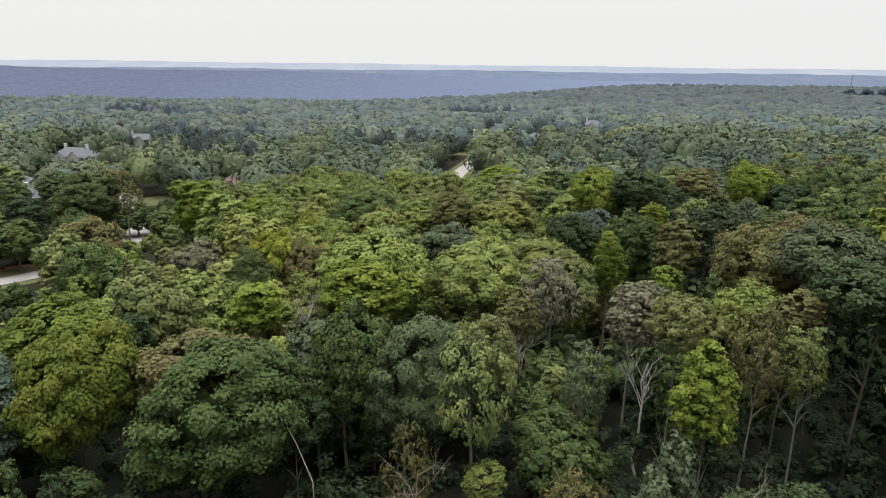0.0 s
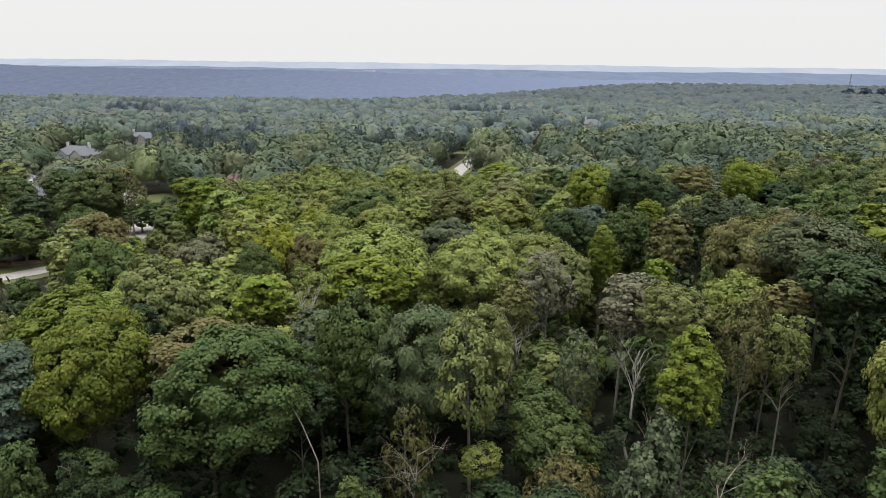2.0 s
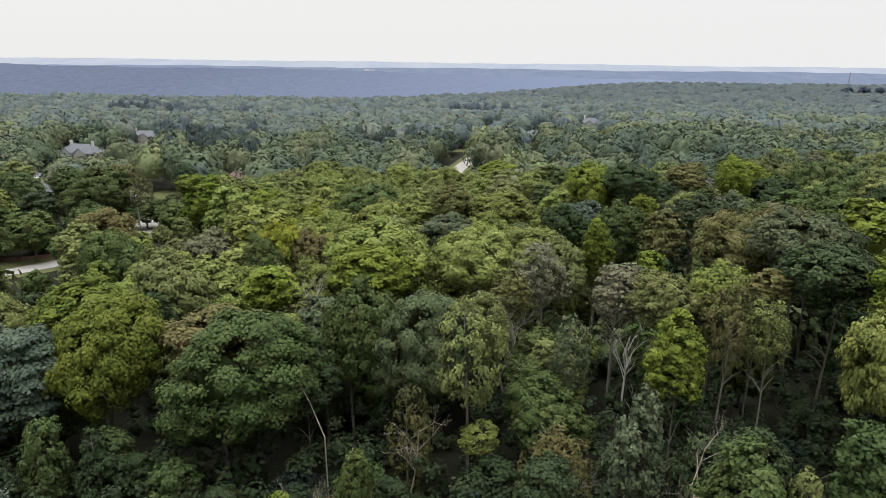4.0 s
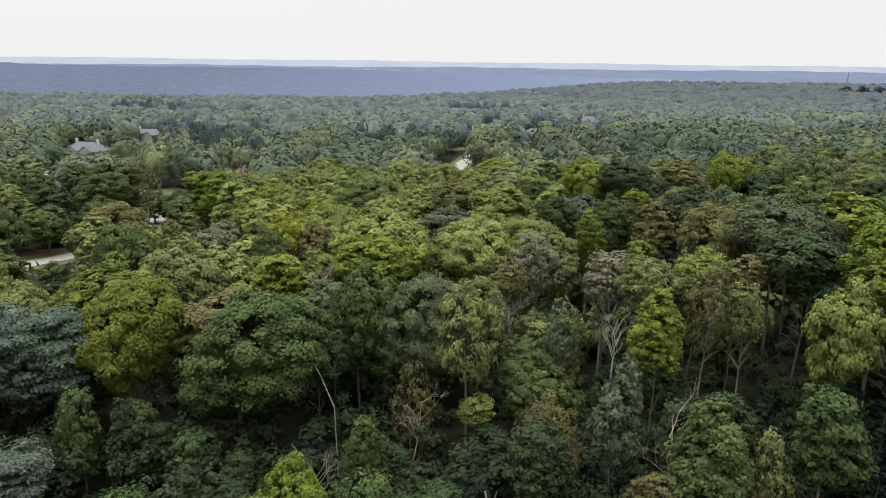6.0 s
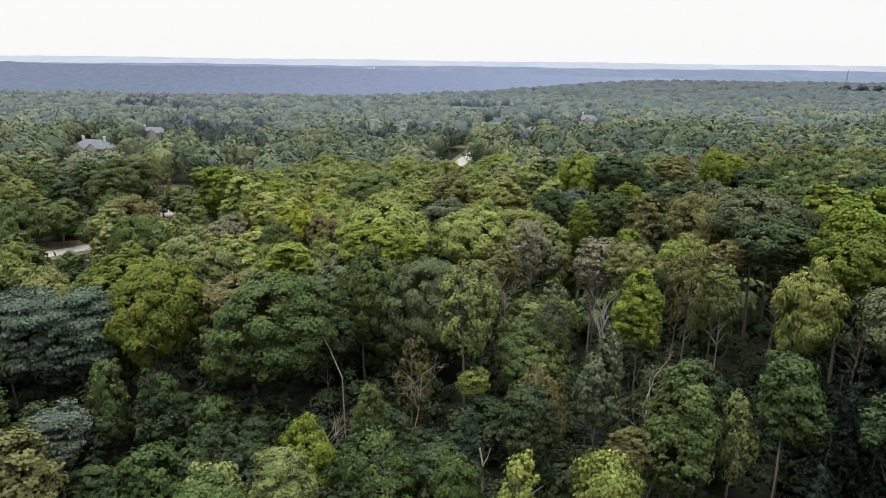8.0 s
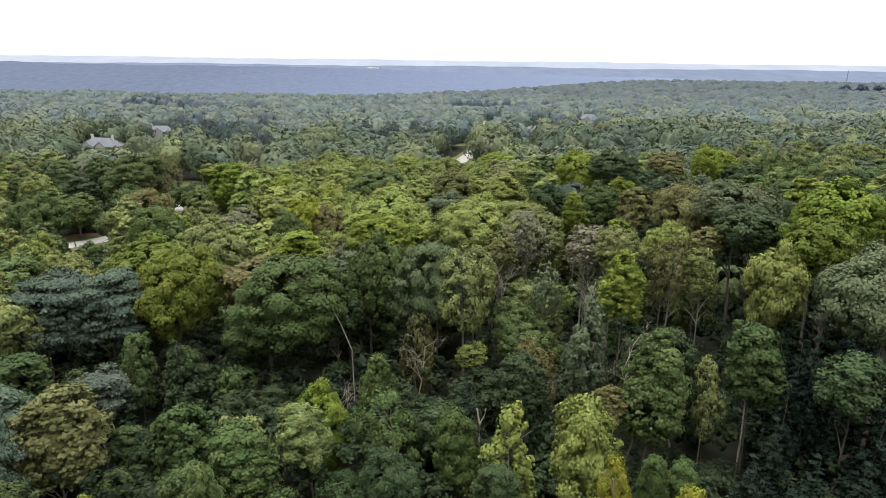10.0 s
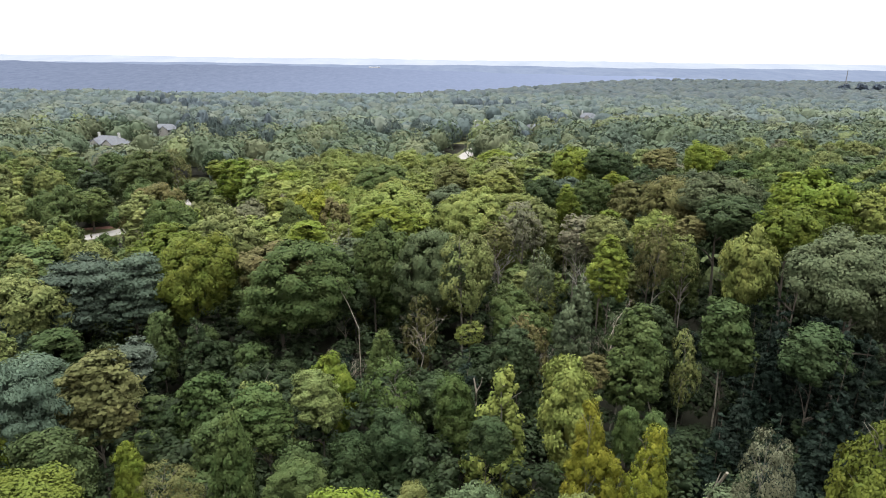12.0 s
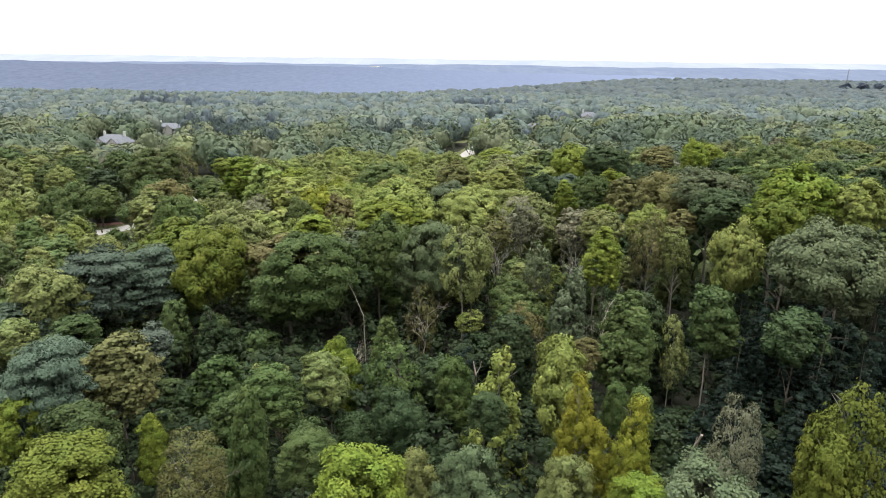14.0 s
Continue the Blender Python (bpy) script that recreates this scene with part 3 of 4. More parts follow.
plant("maple_tree", "lime", [
    (-26.8, 86, 12, 6.8, 5.9), (-73.8, 187, 7.5, 12.3, 13.1), (-14, 39, 5.8, 7.2, 11.2), (15, 2, 13.7, 4.7, 6.3),
    (-6.1, -4, 19, 6.8, 7.7), (-39.4, 13.9, 11.8, 3.9, 5.6), (67.2, 84.5, 16.9, 13.5, 14.2), (81.5, 112.1, 17.7, 18.2, 19.1),
    (113.3, 137.1, 12.5, 18.2, 15.4), (76, 161.6, 18.4, 8.6, 9), (22.8, 266.3, 0.4, 18.4, 6.3), (-32.9, 151.1, 6.9, 8, 8.4),
    (50.7, 154.6, 9.5, 6.5, 6.8), (-86.6, 223.3, 1.3, 15.5, 7), (31.6, 90.9, 13.7, 4.9, 5.1),
])
plant("maple_tree", "mid", [
    (-98.3, 205, -3.2, 13.1, 7.2), (-82.6, 194, -2.5, 13.8, 9.2), (12.7, 61, 7.3, 9.4, 8), (2.4, 30, 9, 4.9, 8.1),
    (16.5, 16, 13.6, 2.4, 4.9), (19.5, 16, 12.9, 2.6, 5.3), (-19.3, 19, 10.2, 5, 5.2), (-17.2, 24.5, 10.3, 5.4, 5.7),
    (-66, 59.3, 8.9, 10.8, 11.3), (-77.7, 79.8, 8.2, 12.8, 12.1), (-11.8, 10.3, 11.4, 4.8, 5), (32.1, 160.1, 5.2, 11.3, 9.9),
    (81.9, 147.7, 12.9, 11, 11.6), (73.7, 150.1, 10.5, 11.8, 12.4), (-106.5, 157.1, 2.7, 13.2, 8), (16.3, 126, 9.5, 11.2, 11.8),
    (-33.5, 111.8, 9.4, 9, 9.5),
])
plant("maple_tree", "moss", [
    (-49.4, 76, 12.3, 14.2, 7.8), (31.5, 6, 14.8, 4.8, 9.5), (-26.7, 1, 15.2, 8.2, 7),
])
plant("maple_tree", "olive", [
    (-59.4, 51, 12.2, 11.5, 9.4), (18.2, 92, 14.6, 9.2, 7.3), (9, 3, 13.8, 4.4, 6.5), (-1.6, 6, 11.9, 4.5, 7.4),
    (-57.7, 42, 8, 5.7, 6), (-12.9, 29.6, 9.2, 5.5, 5.8), (5.1, 70.6, 13.8, 7.8, 8.2), (16.8, 163.6, 10.5, 13.6, 13.9),
    (65.1, 170.7, 7.1, 12.7, 11.3), (-41.2, 88.6, 13.7, 10.4, 10.9), (-54.4, 85.3, 8.2, 9.4, 9.9), (-10, 132.9, 9.1, 11.8, 12.4),
])
plant("maple_tree", "yellow", [
    (-31.4, 118.7, 10.6, 8.2, 8.6),
])
plant("maple_tree", "yellowgreen", [
    (-24.1, 92, 7.6, 5.1, 3.2), (14, 150, 11.2, 14.6, 8), (60.4, 56, 25.6, 9.9, 8), (12.5, 18, 16.8, 5.3, 10.2),
    (-30.6, 97.1, 8.2, 8.4, 8.8), (44.3, 179.1, 14, 13.6, 14.3), (-19.2, 124.9, 9.1, 5, 5.2), (-39.8, 98, 9.2, 12.4, 12.9),
    (-52.2, 95.1, 5.3, 13.1, 10),
])
plant("oak_tree", "brown", [
    (-25.9, 67, 12.9, 12.9, 7.1), (-79, 136, 8.3, 15.6, 10.2), (43.7, 85, 21.2, 12.2, 8.2), (65.6, 114.4, 15.2, 16.7, 12.5),
])
plant("oak_tree", "deep", [
    (24.2, 115, 15.3, 9.2, 7), (50.3, 165, 15.9, 14.4, 8.3), (49.4, 118, 16.7, 12.1, 7.6), (47.2, 67, 21.6, 9.2, 5.7),
    (58.1, 90.6, 19.4, 11.2, 8.4),
])
plant("oak_tree", "greygreen", [
    (1.7, 120, 12.4, 11.8, 6.5), (50.1, 80, 22.8, 13.7, 7.8), (-3.3, 63, 16.8, 10.4, 12.3), (47, 36, 23.4, 12.6, 7.9),
    (66.5, 67, 13.3, 17, 12.8),
])
plant("oak_tree", "leafy", [
    (-23.8, 57, 15.9, 15.7, 12.4),
])
plant("oak_tree", "lime", [
    (-47.8, 172, 6.4, 12.9, 7.8), (-11.8, 90, 14.4, 12.3, 6.8), (41.7, 168, 15.3, 13.2, 10.1), (81.2, 173, 16.2, 12.3, 7.8),
    (51.3, 58, 27, 10.9, 8.4),
])
plant("oak_tree", "mid", [
    (-21, 165, 9.6, 16, 8.8), (-97.2, 175, 12.1, 16.8, 13.1), (34.9, 122, 14.5, 9.2, 8.2), (-10.4, 65, 16.5, 9.5, 9.9),
    (-5.6, 108.8, 8.9, 10.8, 8.1), (-131.5, 231, 1.4, 22.1, 7.1),
])
plant("oak_tree", "moss", [
    (-38.5, 61, 14.9, 13, 9.5), (48.5, 50.5, 23.7, 8.6, 6.5),
])
plant("oak_tree", "olive", [
    (25.7, 66, 18.5, 7.4, 5.3),
])
plant("oak_tree", "yellow", [
    (-34.4, 128, 8, 8.6, 6.8),
])
plant("oak_tree", "yellowgreen", [
    (-8.9, 95, 16, 18.1, 9.9), (5.5, 91, 16.3, 13.6, 7.5), (13.9, 105, 13.9, 14.2, 7.8), (35, 71, 17.6, 7.6, 5.7),
    (40.8, 48, 21, 7.3, 9), (-15.1, 115.4, 9.6, 13.9, 10.4),
])
plant("poplar_tree", "deep", [
    (-33.5, 48.8, 7.1, 5, 10),
])
plant("poplar_tree", "greygreen", [
    (17.1, 43.5, 15.5, 4.8, 10.6),
])
plant("poplar_tree", "lime", [
    (26.2, 98.4, 16.6, 5.1, 10.2),
])
plant("poplar_tree", "mid", [
    (32.9, 44.5, 5.9, 3, 6),
])
plant("poplar_tree", "yellow", [
    (11.8, 9, 17.4, 4.4, 11.7), (15.5, 8, 16.4, 4.3, 11.5),
])
plant("poplar_tree", "yellowgreen", [
    (6.7, 24, 12.1, 6.8, 15.6),
])
# dark conifers, their green deepened further to imitate shade
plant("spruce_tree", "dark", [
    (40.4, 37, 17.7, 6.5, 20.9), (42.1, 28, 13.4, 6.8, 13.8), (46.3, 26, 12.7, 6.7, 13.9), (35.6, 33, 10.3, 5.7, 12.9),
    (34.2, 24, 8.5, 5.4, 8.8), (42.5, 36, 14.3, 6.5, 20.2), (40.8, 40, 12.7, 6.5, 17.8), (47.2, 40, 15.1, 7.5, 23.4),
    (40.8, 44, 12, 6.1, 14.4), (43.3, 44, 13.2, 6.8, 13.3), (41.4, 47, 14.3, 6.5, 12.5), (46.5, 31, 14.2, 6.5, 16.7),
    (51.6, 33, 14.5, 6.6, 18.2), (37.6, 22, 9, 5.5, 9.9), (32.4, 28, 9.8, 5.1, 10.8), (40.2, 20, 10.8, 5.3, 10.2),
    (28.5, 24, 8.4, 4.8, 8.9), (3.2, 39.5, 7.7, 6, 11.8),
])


# ---------------------------------------------------------------- the trees between
def canopy(x, y):
    """Height of the tree tops above the ground: lower in the hollow near the camera, high on the right-hand slope."""
    h = 19 - 9 * smooth(62, 48, y) * smooth(60, 30, abs(x + 12)) + 3.5 * smooth(30, 70, x)
    return float(h * (1 - 0.25 * smooth(8, -14, y)))


def fill_wood():
    spots = []
    rnd = random.Random(11)
    # open ground in front of the dead tree
    taken = list(STANDING) + [(23.2, 66, 7), (21, 60, 6), (22, 54, 5)]
    for _ in range(7000):
        y = rnd.uniform(-26, 112)
        reach = 0.74 * (y + 42) + 12
        x = rnd.uniform(-reach, reach)
        if not wooded(x, y):
            continue
        if 22 < y < 70 and rnd.random() < (0.35 if x > 18 else 0.12):
            # the hollow is more open; ground darkened for shade shows between the stems
            taken.append((x, y, 5.0))
            continue
        w = rnd.choice((4.5, 6, 7, 8, 9.5)) * (1.2 if y > 75 else 0.9)
        if all((x - a) ** 2 + (y - b) ** 2 > (0.4 * (w + c)) ** 2 for a, b, c in taken):
            taken.append((x, y, w))
            spots.append((x, y, w))
    for x, y, w in spots:
        n = noise.noise(Vector((x * 0.03, y * 0.03, 4)))
        pick = rnd.random() + 0.6 * n + 0.45 * float(smooth(50, 75, y) * smooth(38, 14, x))
        if pick > 1.05:
            colour = "yellowgreen"
        elif pick > 0.75:
            colour = "olive"
        elif pick > 0.35:
            colour = "mid"
        elif pick > 0.1:
            colour = "deep"
        else:
            colour = rnd.choice(("greygreen", "brown", "deep", "blue"))
        if x > 45 and y > 72 and colour in ("yellowgreen", "olive"):
            colour = rnd.choice(("mid", "deep", "olive", "deep"))
        if y < 22:
            colour = rnd.choice(("leafy", "olive", "leafy", "mid", "deep", "deep"))
        # shade of the hollow and right-hand side painted as darker greens
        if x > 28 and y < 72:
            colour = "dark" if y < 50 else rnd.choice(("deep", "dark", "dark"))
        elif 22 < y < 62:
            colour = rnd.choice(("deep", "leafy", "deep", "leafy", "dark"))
        kind = rnd.choice(("maple_tree", "beech_tree", "beech_tree", "ash_tree")) if w < 6 else rnd.choice(("maple_tree", "beech_tree" if w < 9 else "oak_tree"))
        top = float(land(x, y)) + canopy(x, y) * (rnd.uniform(0.6, 0.92) if y > 62 else rnd.uniform(0.5, 0.8))
        if any(from_line(x, y, *line[:4]) < line[4] for line in LOW):
            top, w = float(land(x, y)) + rnd.uniform(5, 8), 0.8 * w
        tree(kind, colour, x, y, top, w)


fill_wood()


def fill_slope():
    """The larger trees behind, as far as they can be told apart."""
    rnd = random.Random(23)
    taken, spots = list(STANDING), []
    for _ in range(9000):
        y = rnd.uniform(110, 240)
        reach = 0.74 * (y + 42) + 10
        x, w = rnd.uniform(-reach, reach), rnd.uniform(8.5, 15)
        if wooded(x, y, 0.4 * w) and all((x - a) ** 2 + (y - b) ** 2 > (0.37 * (w + c)) ** 2 for a, b, c in taken):
            taken.append((x, y, w))
            spots.append((x, y, w))
    for x, y, w in spots:
        pick = 0.3 + 0.25 * float(smooth(-70, -40, x) * smooth(45, 20, x)) - 0.25 * float(smooth(-55, -80, x)) + rnd.random() + 0.7 * noise.noise(Vector((x * 0.02, y * 0.02, 6))) - 0.6 * float(smooth(25, 65, x))
        colour = "yellowgreen" if pick > 0.85 else "olive" if pick > 0.5 else "mid" if pick > 0.15 else rnd.choice(("deep", "greygreen", "mid", "grey"))
        tall = rnd.uniform(14, 20)
        if any(from_line(x, y, *line[:4]) < line[4] for line in LOW):
            tall, w = 0.5 * tall, 0.6 * w
        # last argument: painted haze, growing with distance up the slope
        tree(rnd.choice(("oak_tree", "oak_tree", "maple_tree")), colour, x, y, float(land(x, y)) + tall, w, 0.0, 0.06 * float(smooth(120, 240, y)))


fill_slope()


def understory():
    """Low saplings and shrubs that fill the gaps under the trees."""
    rng = np.random.default_rng(5)
    n = 5200
    y = rng.uniform(-26, 105, n)
    x = rng.uniform(-1, 1, n) * (0.74 * (y + 42) + 10)
    ok = wooded(x, y)
    x, y = x[ok], y[ok]
    c = np.stack([x, y, land(x, y) + rng.uniform(0.5, 8.0, len(x))], 1)
    rad = rng.uniform(0.8, 1.9, (len(x), 1)) * np.array([1, 1, 0.85])
    out = np.tile(np.array([0, 0, 1.0]), (len(x), 1))
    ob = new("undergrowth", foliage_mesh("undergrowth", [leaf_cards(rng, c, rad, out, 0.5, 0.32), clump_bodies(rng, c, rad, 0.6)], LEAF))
    # green darkened to deepen the shade in gaps between trees
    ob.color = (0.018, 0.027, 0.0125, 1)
    tagged(ob, "green saplings and shrubs under the trees, darkened for shade", "undergrowth", kind="stuff")


understory()


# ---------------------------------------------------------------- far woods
# the bluish green stands in for haze over the far crowns
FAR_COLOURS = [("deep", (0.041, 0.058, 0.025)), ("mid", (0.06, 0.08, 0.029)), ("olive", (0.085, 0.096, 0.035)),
               ("haze-blue", (0.052, 0.072, 0.044)), ("yellowish", (0.105, 0.125, 0.034)), ("dark", (0.032, 0.044, 0.03))]
# stands of dark conifers among the far woods: x, y, half width, half depth
PINES = [(-28, 398, 34, 18), (-128, 335, 36, 20), (72, 455, 34, 16), (-150, 420, 40, 22), (60, 700, 60, 25), (-250, 620, 70, 25)]


BRIGHT = [(-50, 440, 28, 14), (215, 300, 45, 22), (150, 520, 60, 18), (330, 520, 80, 25)]


def far_pattern(rng, clumps, cards, heart, rings, leaf):
    """A rounded, clumpy crown of radius one, about its middle."""
    k = np.interp((np.arange(clumps) + 0.5) / clumps, [0, 1], [-0.35, 1])
    turn = 2.39996 * np.arange(clumps) + rng.normal(scale=0.3, size=clumps)
    flat = np.sqrt(np.clip(1 - k * k, 0, 1))
    out = np.stack([flat * np.cos(turn), flat * np.sin(turn), k], 1)
    size = 1.45 / clumps ** 0.5
    c = out * (1 - 0.6 * size + rng.uniform(-0.2, 0.14, (clumps, 1)))
    rad = size * rng.uniform(0.7, 1.35, (clumps, 1)) * np.array([1, 1, 0.85])
    own = rng.integers(0, clumps, cards)
    e = unit(unit(rng.normal(size=(cards, 3))) + 0.6 * out[own] + np.array([0, 0, 0.4]))
    pos = c[own] + e * rad[own] * rng.uniform(0.85, 1.12, (cards, 1))
    leaves = leaf_quads(rng, pos, unit(0.7 * e + 0.6 * out[own] + 0.1 * rng.normal(size=(cards, 3))), np.full(cards, leaf), 0.85)
    soft = unit(0.5 * e + 0.6 * out[own] + 0.1 * rng.normal(size=(cards, 3)))
    v, t, q = dome_faces(rng, np.zeros((1, 3)), np.full((1, 3), heart), rings, 2 * rings, 2.0, 0.17)
    return joined([(v, t, q, unit(unit(v) + 0.22 * rng.normal(size=v.shape))),
                   (leaves.reshape(-1, 3), np.zeros((0, 3), int), np.arange(4 * cards).reshape(-1, 4), np.repeat(soft, 4, 0))])


def spread(piece, middle, radii, spin):
    """Copies of one piece of foliage, sized for a crown of radius one, at the given places."""
    v, t, q, normal = piece
    c, s = np.cos(spin)[:, None], np.sin(spin)[:, None]
    turned = [np.stack([a[:, 0] * c - a[:, 1] * s, a[:, 0] * s + a[:, 1] * c, a[:, 2] + 0 * c], -1) for a in (v, normal)]
    out, soft = turned[0] * radii[:, None] + middle[:, None], unit(turned[1] / radii[:, None])
    step = len(v) * np.arange(len(middle))[:, None, None]
    return out.reshape(-1, 3), (t[None] + step).reshape(-1, 3), (q[None] + step).reshape(-1, 4), soft.reshape(-1, 3)


def far_wood(y0, y1, spacing, detail, leaf, top, seed, words, mix, haze_tint=0.0, tone=1.0, under=False):
    """Woods too many to count: rounded crowns, one mesh for each shade of green. detail: clumps and leaf sprays to a crown, and the size and rings of its dense heart."""
    rng = np.random.default_rng(seed)
    patterns = [far_pattern(rng, *detail, leaf) for _ in range(6)]
    ys = np.arange(y0, y1, spacing * 0.87)
    xs, yy = [], []
    for j, y in enumerate(ys):
        reach = 0.74 * max(y + 45, 60) + 20
        row = np.arange(-reach, reach, spacing) + (j % 2) * spacing / 2
        xs.append(row)
        yy.append(np.full(len(row), y))
    x = np.concatenate(xs)
    y = np.concatenate(yy)
    x = x + rng.normal(scale=spacing * 0.25, size=len(x))
    y = y + rng.normal(scale=spacing * 0.25, size=len(y))
    ok = wooded(x, y, 0.45 * spacing)
    for a, b, c in STANDING if not under else ():
        ok &= (x - a) ** 2 + (y - b) ** 2 > (0.4 * (c + spacing)) ** 2
    x, y = x[ok], y[ok]
    n = len(x)
    g = land(x, y)
    width = spacing * rng.uniform(1.0, 1.6, n)
    stand = np.array([noise.noise(Vector((a * 0.012, b * 0.02, 3))) for a, b in zip(x, y)])
    height = top * (rng.uniform(0.78, 1.1, n) + 0.3 * stand)
    for x0, y0, x1, y1, r in LOW:
        below = from_line(x, y, x0, y0, x1, y1) < r + 3
        height, width = np.where(below, height * 0.42, height), np.where(below, width * 0.65, width)
    patch = np.array([noise.noise(Vector((a * 0.011, b * 0.011, 9))) for a, b in zip(x, y)])
    pick = np.clip(rng.uniform(size=n) * 0.6 + 0.4 * (0.5 + 1.1 * patch), 0, 0.999)
    pick = np.clip(pick - 0.4 * smooth(25, 75, x) * smooth(420, 250, y), 0, 0.999)
    pick = np.clip(pick - 0.25 * smooth(-40, -90, x) * smooth(300, 230, y), 0, 0.999)
    shade = np.searchsorted(np.cumsum(mix) / np.sum(mix), pick)
    for px, py, rx, ry in BRIGHT:
        shade = np.where((((x - px) / rx) ** 2 + ((y - py) / ry) ** 2 < 1) & (shade != 0), 4, shade)
    for px, py, rx, ry in PINES:
        stand_in = ((x - px) / rx) ** 2 + ((y - py) / ry) ** 2 < 1
        shade = np.where(stand_in, 5, shade)
        width = np.where(stand_in, width * 0.6, width)
        height = np.where(stand_in, height * 1.12, height)
    for s, (word, colour) in enumerate(FAR_COLOURS):
        if not (shade == s).any():
            continue
        mine = np.nonzero(shade == s)[0]
        r = width[mine] / 2
        tall = np.minimum(height[mine] * 0.6, r * (1.2 if s < 5 else 2.8))
        middle = np.stack([x[mine], y[mine], g[mine] + height[mine] - tall], 1)
        radii = np.stack([r, r, tall], 1)
        own = rng.integers(0, len(patterns), len(mine))
        pieces = []
        for p, pattern in enumerate(patterns):
            at = np.nonzero(own == p)[0]
            if len(at):
                pieces.append(spread(pattern, middle[at], radii[at], rng.uniform(0, 6.283, len(at))))
        ob = new("woodland", foliage_mesh("woodland", pieces, FAR_LEAF))
        # air haze painted into the leaf colour of this band
        ob.color = (*[tone * (c + haze_tint * (k - c)) for c, k in zip(colour, (0.072, 0.09, 0.122))], 1)
        tagged(ob, f"{words} of {word} green tree crowns", "woodland", kind="stuff")


# the further bands take more haze in their leaf colour
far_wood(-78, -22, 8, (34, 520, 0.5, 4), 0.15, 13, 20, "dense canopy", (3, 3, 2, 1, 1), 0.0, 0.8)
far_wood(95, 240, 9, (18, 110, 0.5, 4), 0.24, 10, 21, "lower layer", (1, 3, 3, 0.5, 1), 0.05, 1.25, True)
far_wood(240, 420, 13, (40, 540, 0.72, 5), 0.15, 18, 24, "haze-tinted thick canopy", (2, 3, 2.5, 1.0, 1.8), 0.23, 1.1)
far_wood(420, 560, 14, (30, 170, 0.88, 7), 0.17, 17, 25, "haze-tinted distant canopy", (2, 3, 2.5, 3, 1.6), 0.46, 1.0)
far_wood(560, 900, 13, (18, 24, 0.96, 6), 0.2, 16, 22, "haze-tinted distant canopy", (3, 2.5, 2, 4, 0.8), 0.52, 0.88)
far_wood(900, 1800, 20, (10, 0, 0.98, 4), 0.5, 15, 23, "haze-tinted far canopy", (2, 2, 2, 5, 0.5), 0.62, 0.6)


# ---------------------------------------------------------------- dead trees
def dead_tree(x, y, top, spread, seed, wood=DEAD_WOOD, fine=1.0, label="bleached leafless dead tree with bare branches"):
    """A bare trunk with forking branches."""
    rng = random.Random(seed)
    z = float(land(x, y))
    h = top - z
    base = new("dead_tree")
    base.matrix_world = Matrix.Translation((x, y, z - 0.1))
    tagged(base, label, "dead tree", "dead trees of the wood")
    bm = bmesh.new()
    r0 = (0.04 + 0.007 * h) * (1 if wood is BLEACHED else 0.7)
    pts = [Vector((0, 0, 0))]
    for i in range(6):
        pts.append(pts[-1] + Vector((rng.uniform(-0.04, 0.04) * h, rng.uniform(-0.04, 0.04) * h, h * 0.12)))
    tube(bm, pts, [r0 * (1 - 0.1 * i) for i in range(7)], 7)

    def fork(limb, a, way, length, radius, level):
        b = a + way * length * 0.5 + Vector((rng.uniform(-1, 1), rng.uniform(-1, 1), rng.uniform(-0.3, 0.6))) * length * 0.1
        c = a + way * length
        tube(limb, [a, b, c], [radius, radius * 0.7, radius * 0.42], 5 if level < 2 else 3)
        if level < 3:
            for _ in range(3 if level < 2 else 2):
                turn = (way + 0.75 * Vector((rng.uniform(-1, 1), rng.uniform(-1, 1), rng.uniform(-0.5, 0.9)))).normalized()
                fork(limb, b.lerp(c, rng.uniform(0.2, 1)), turn, length * rng.uniform(0.5, 0.75), radius * 0.45, level + 1)

    for i in range(int(6 * fine) + 2):
        k = rng.uniform(0.5, 1)
        a = pts[3].lerp(pts[6], (k - 0.5) * 2) if k > 0.5 else pts[3]
        ang = rng.uniform(0, 6.283)
        way = Vector((math.cos(ang) * spread, math.sin(ang) * spread, rng.uniform(0.45, 1.2) * spread * (2 if wood is BLEACHED else 1))).normalized()
        limb = bmesh.new()
        fork(limb, a, way, (0.24 * spread + 0.12 * h) * rng.uniform(0.7, 1.1), r0 * 0.42, 0)
        part("limb", limb, wood, base)
    part("trunk", bm, wood, base)
    return base


for x, y, top, spread, seed in [(24.2, 70.5, 14.5, 2.5, 1), (-3, 53.2, 9.4, 4, 2), (-12.2, 44.5, 6, 5, 3), (-20.5, 94, 8, 5, 4), (26.1, 38.5, 16.4, 3, 6),
                                (22.2, 40, 16, 2.5, 7), (-51, 127, 6.5, 7, 9), (9.5, 82, 12, 5, 10), (-20, 8.5, 10.5, 5, 11),
                                (-74, 66, 10, 6, 13), (14, 46, 6.5, 4, 14), (62, 165, 8.5, 6, 15), (-84, 150, 3, 6, 16), (-78, 146, 2, 5, 17), (-68.6, 118, 7.5, 5, 18), (-69.5, 112, 6, 4, 19), (-57.9, 142, 3.5, 7, 20)]:
    dead_tree(x, y, top, spread, seed, BLEACHED if seed in (1, 4, 10, 18) else DEAD_WOOD)


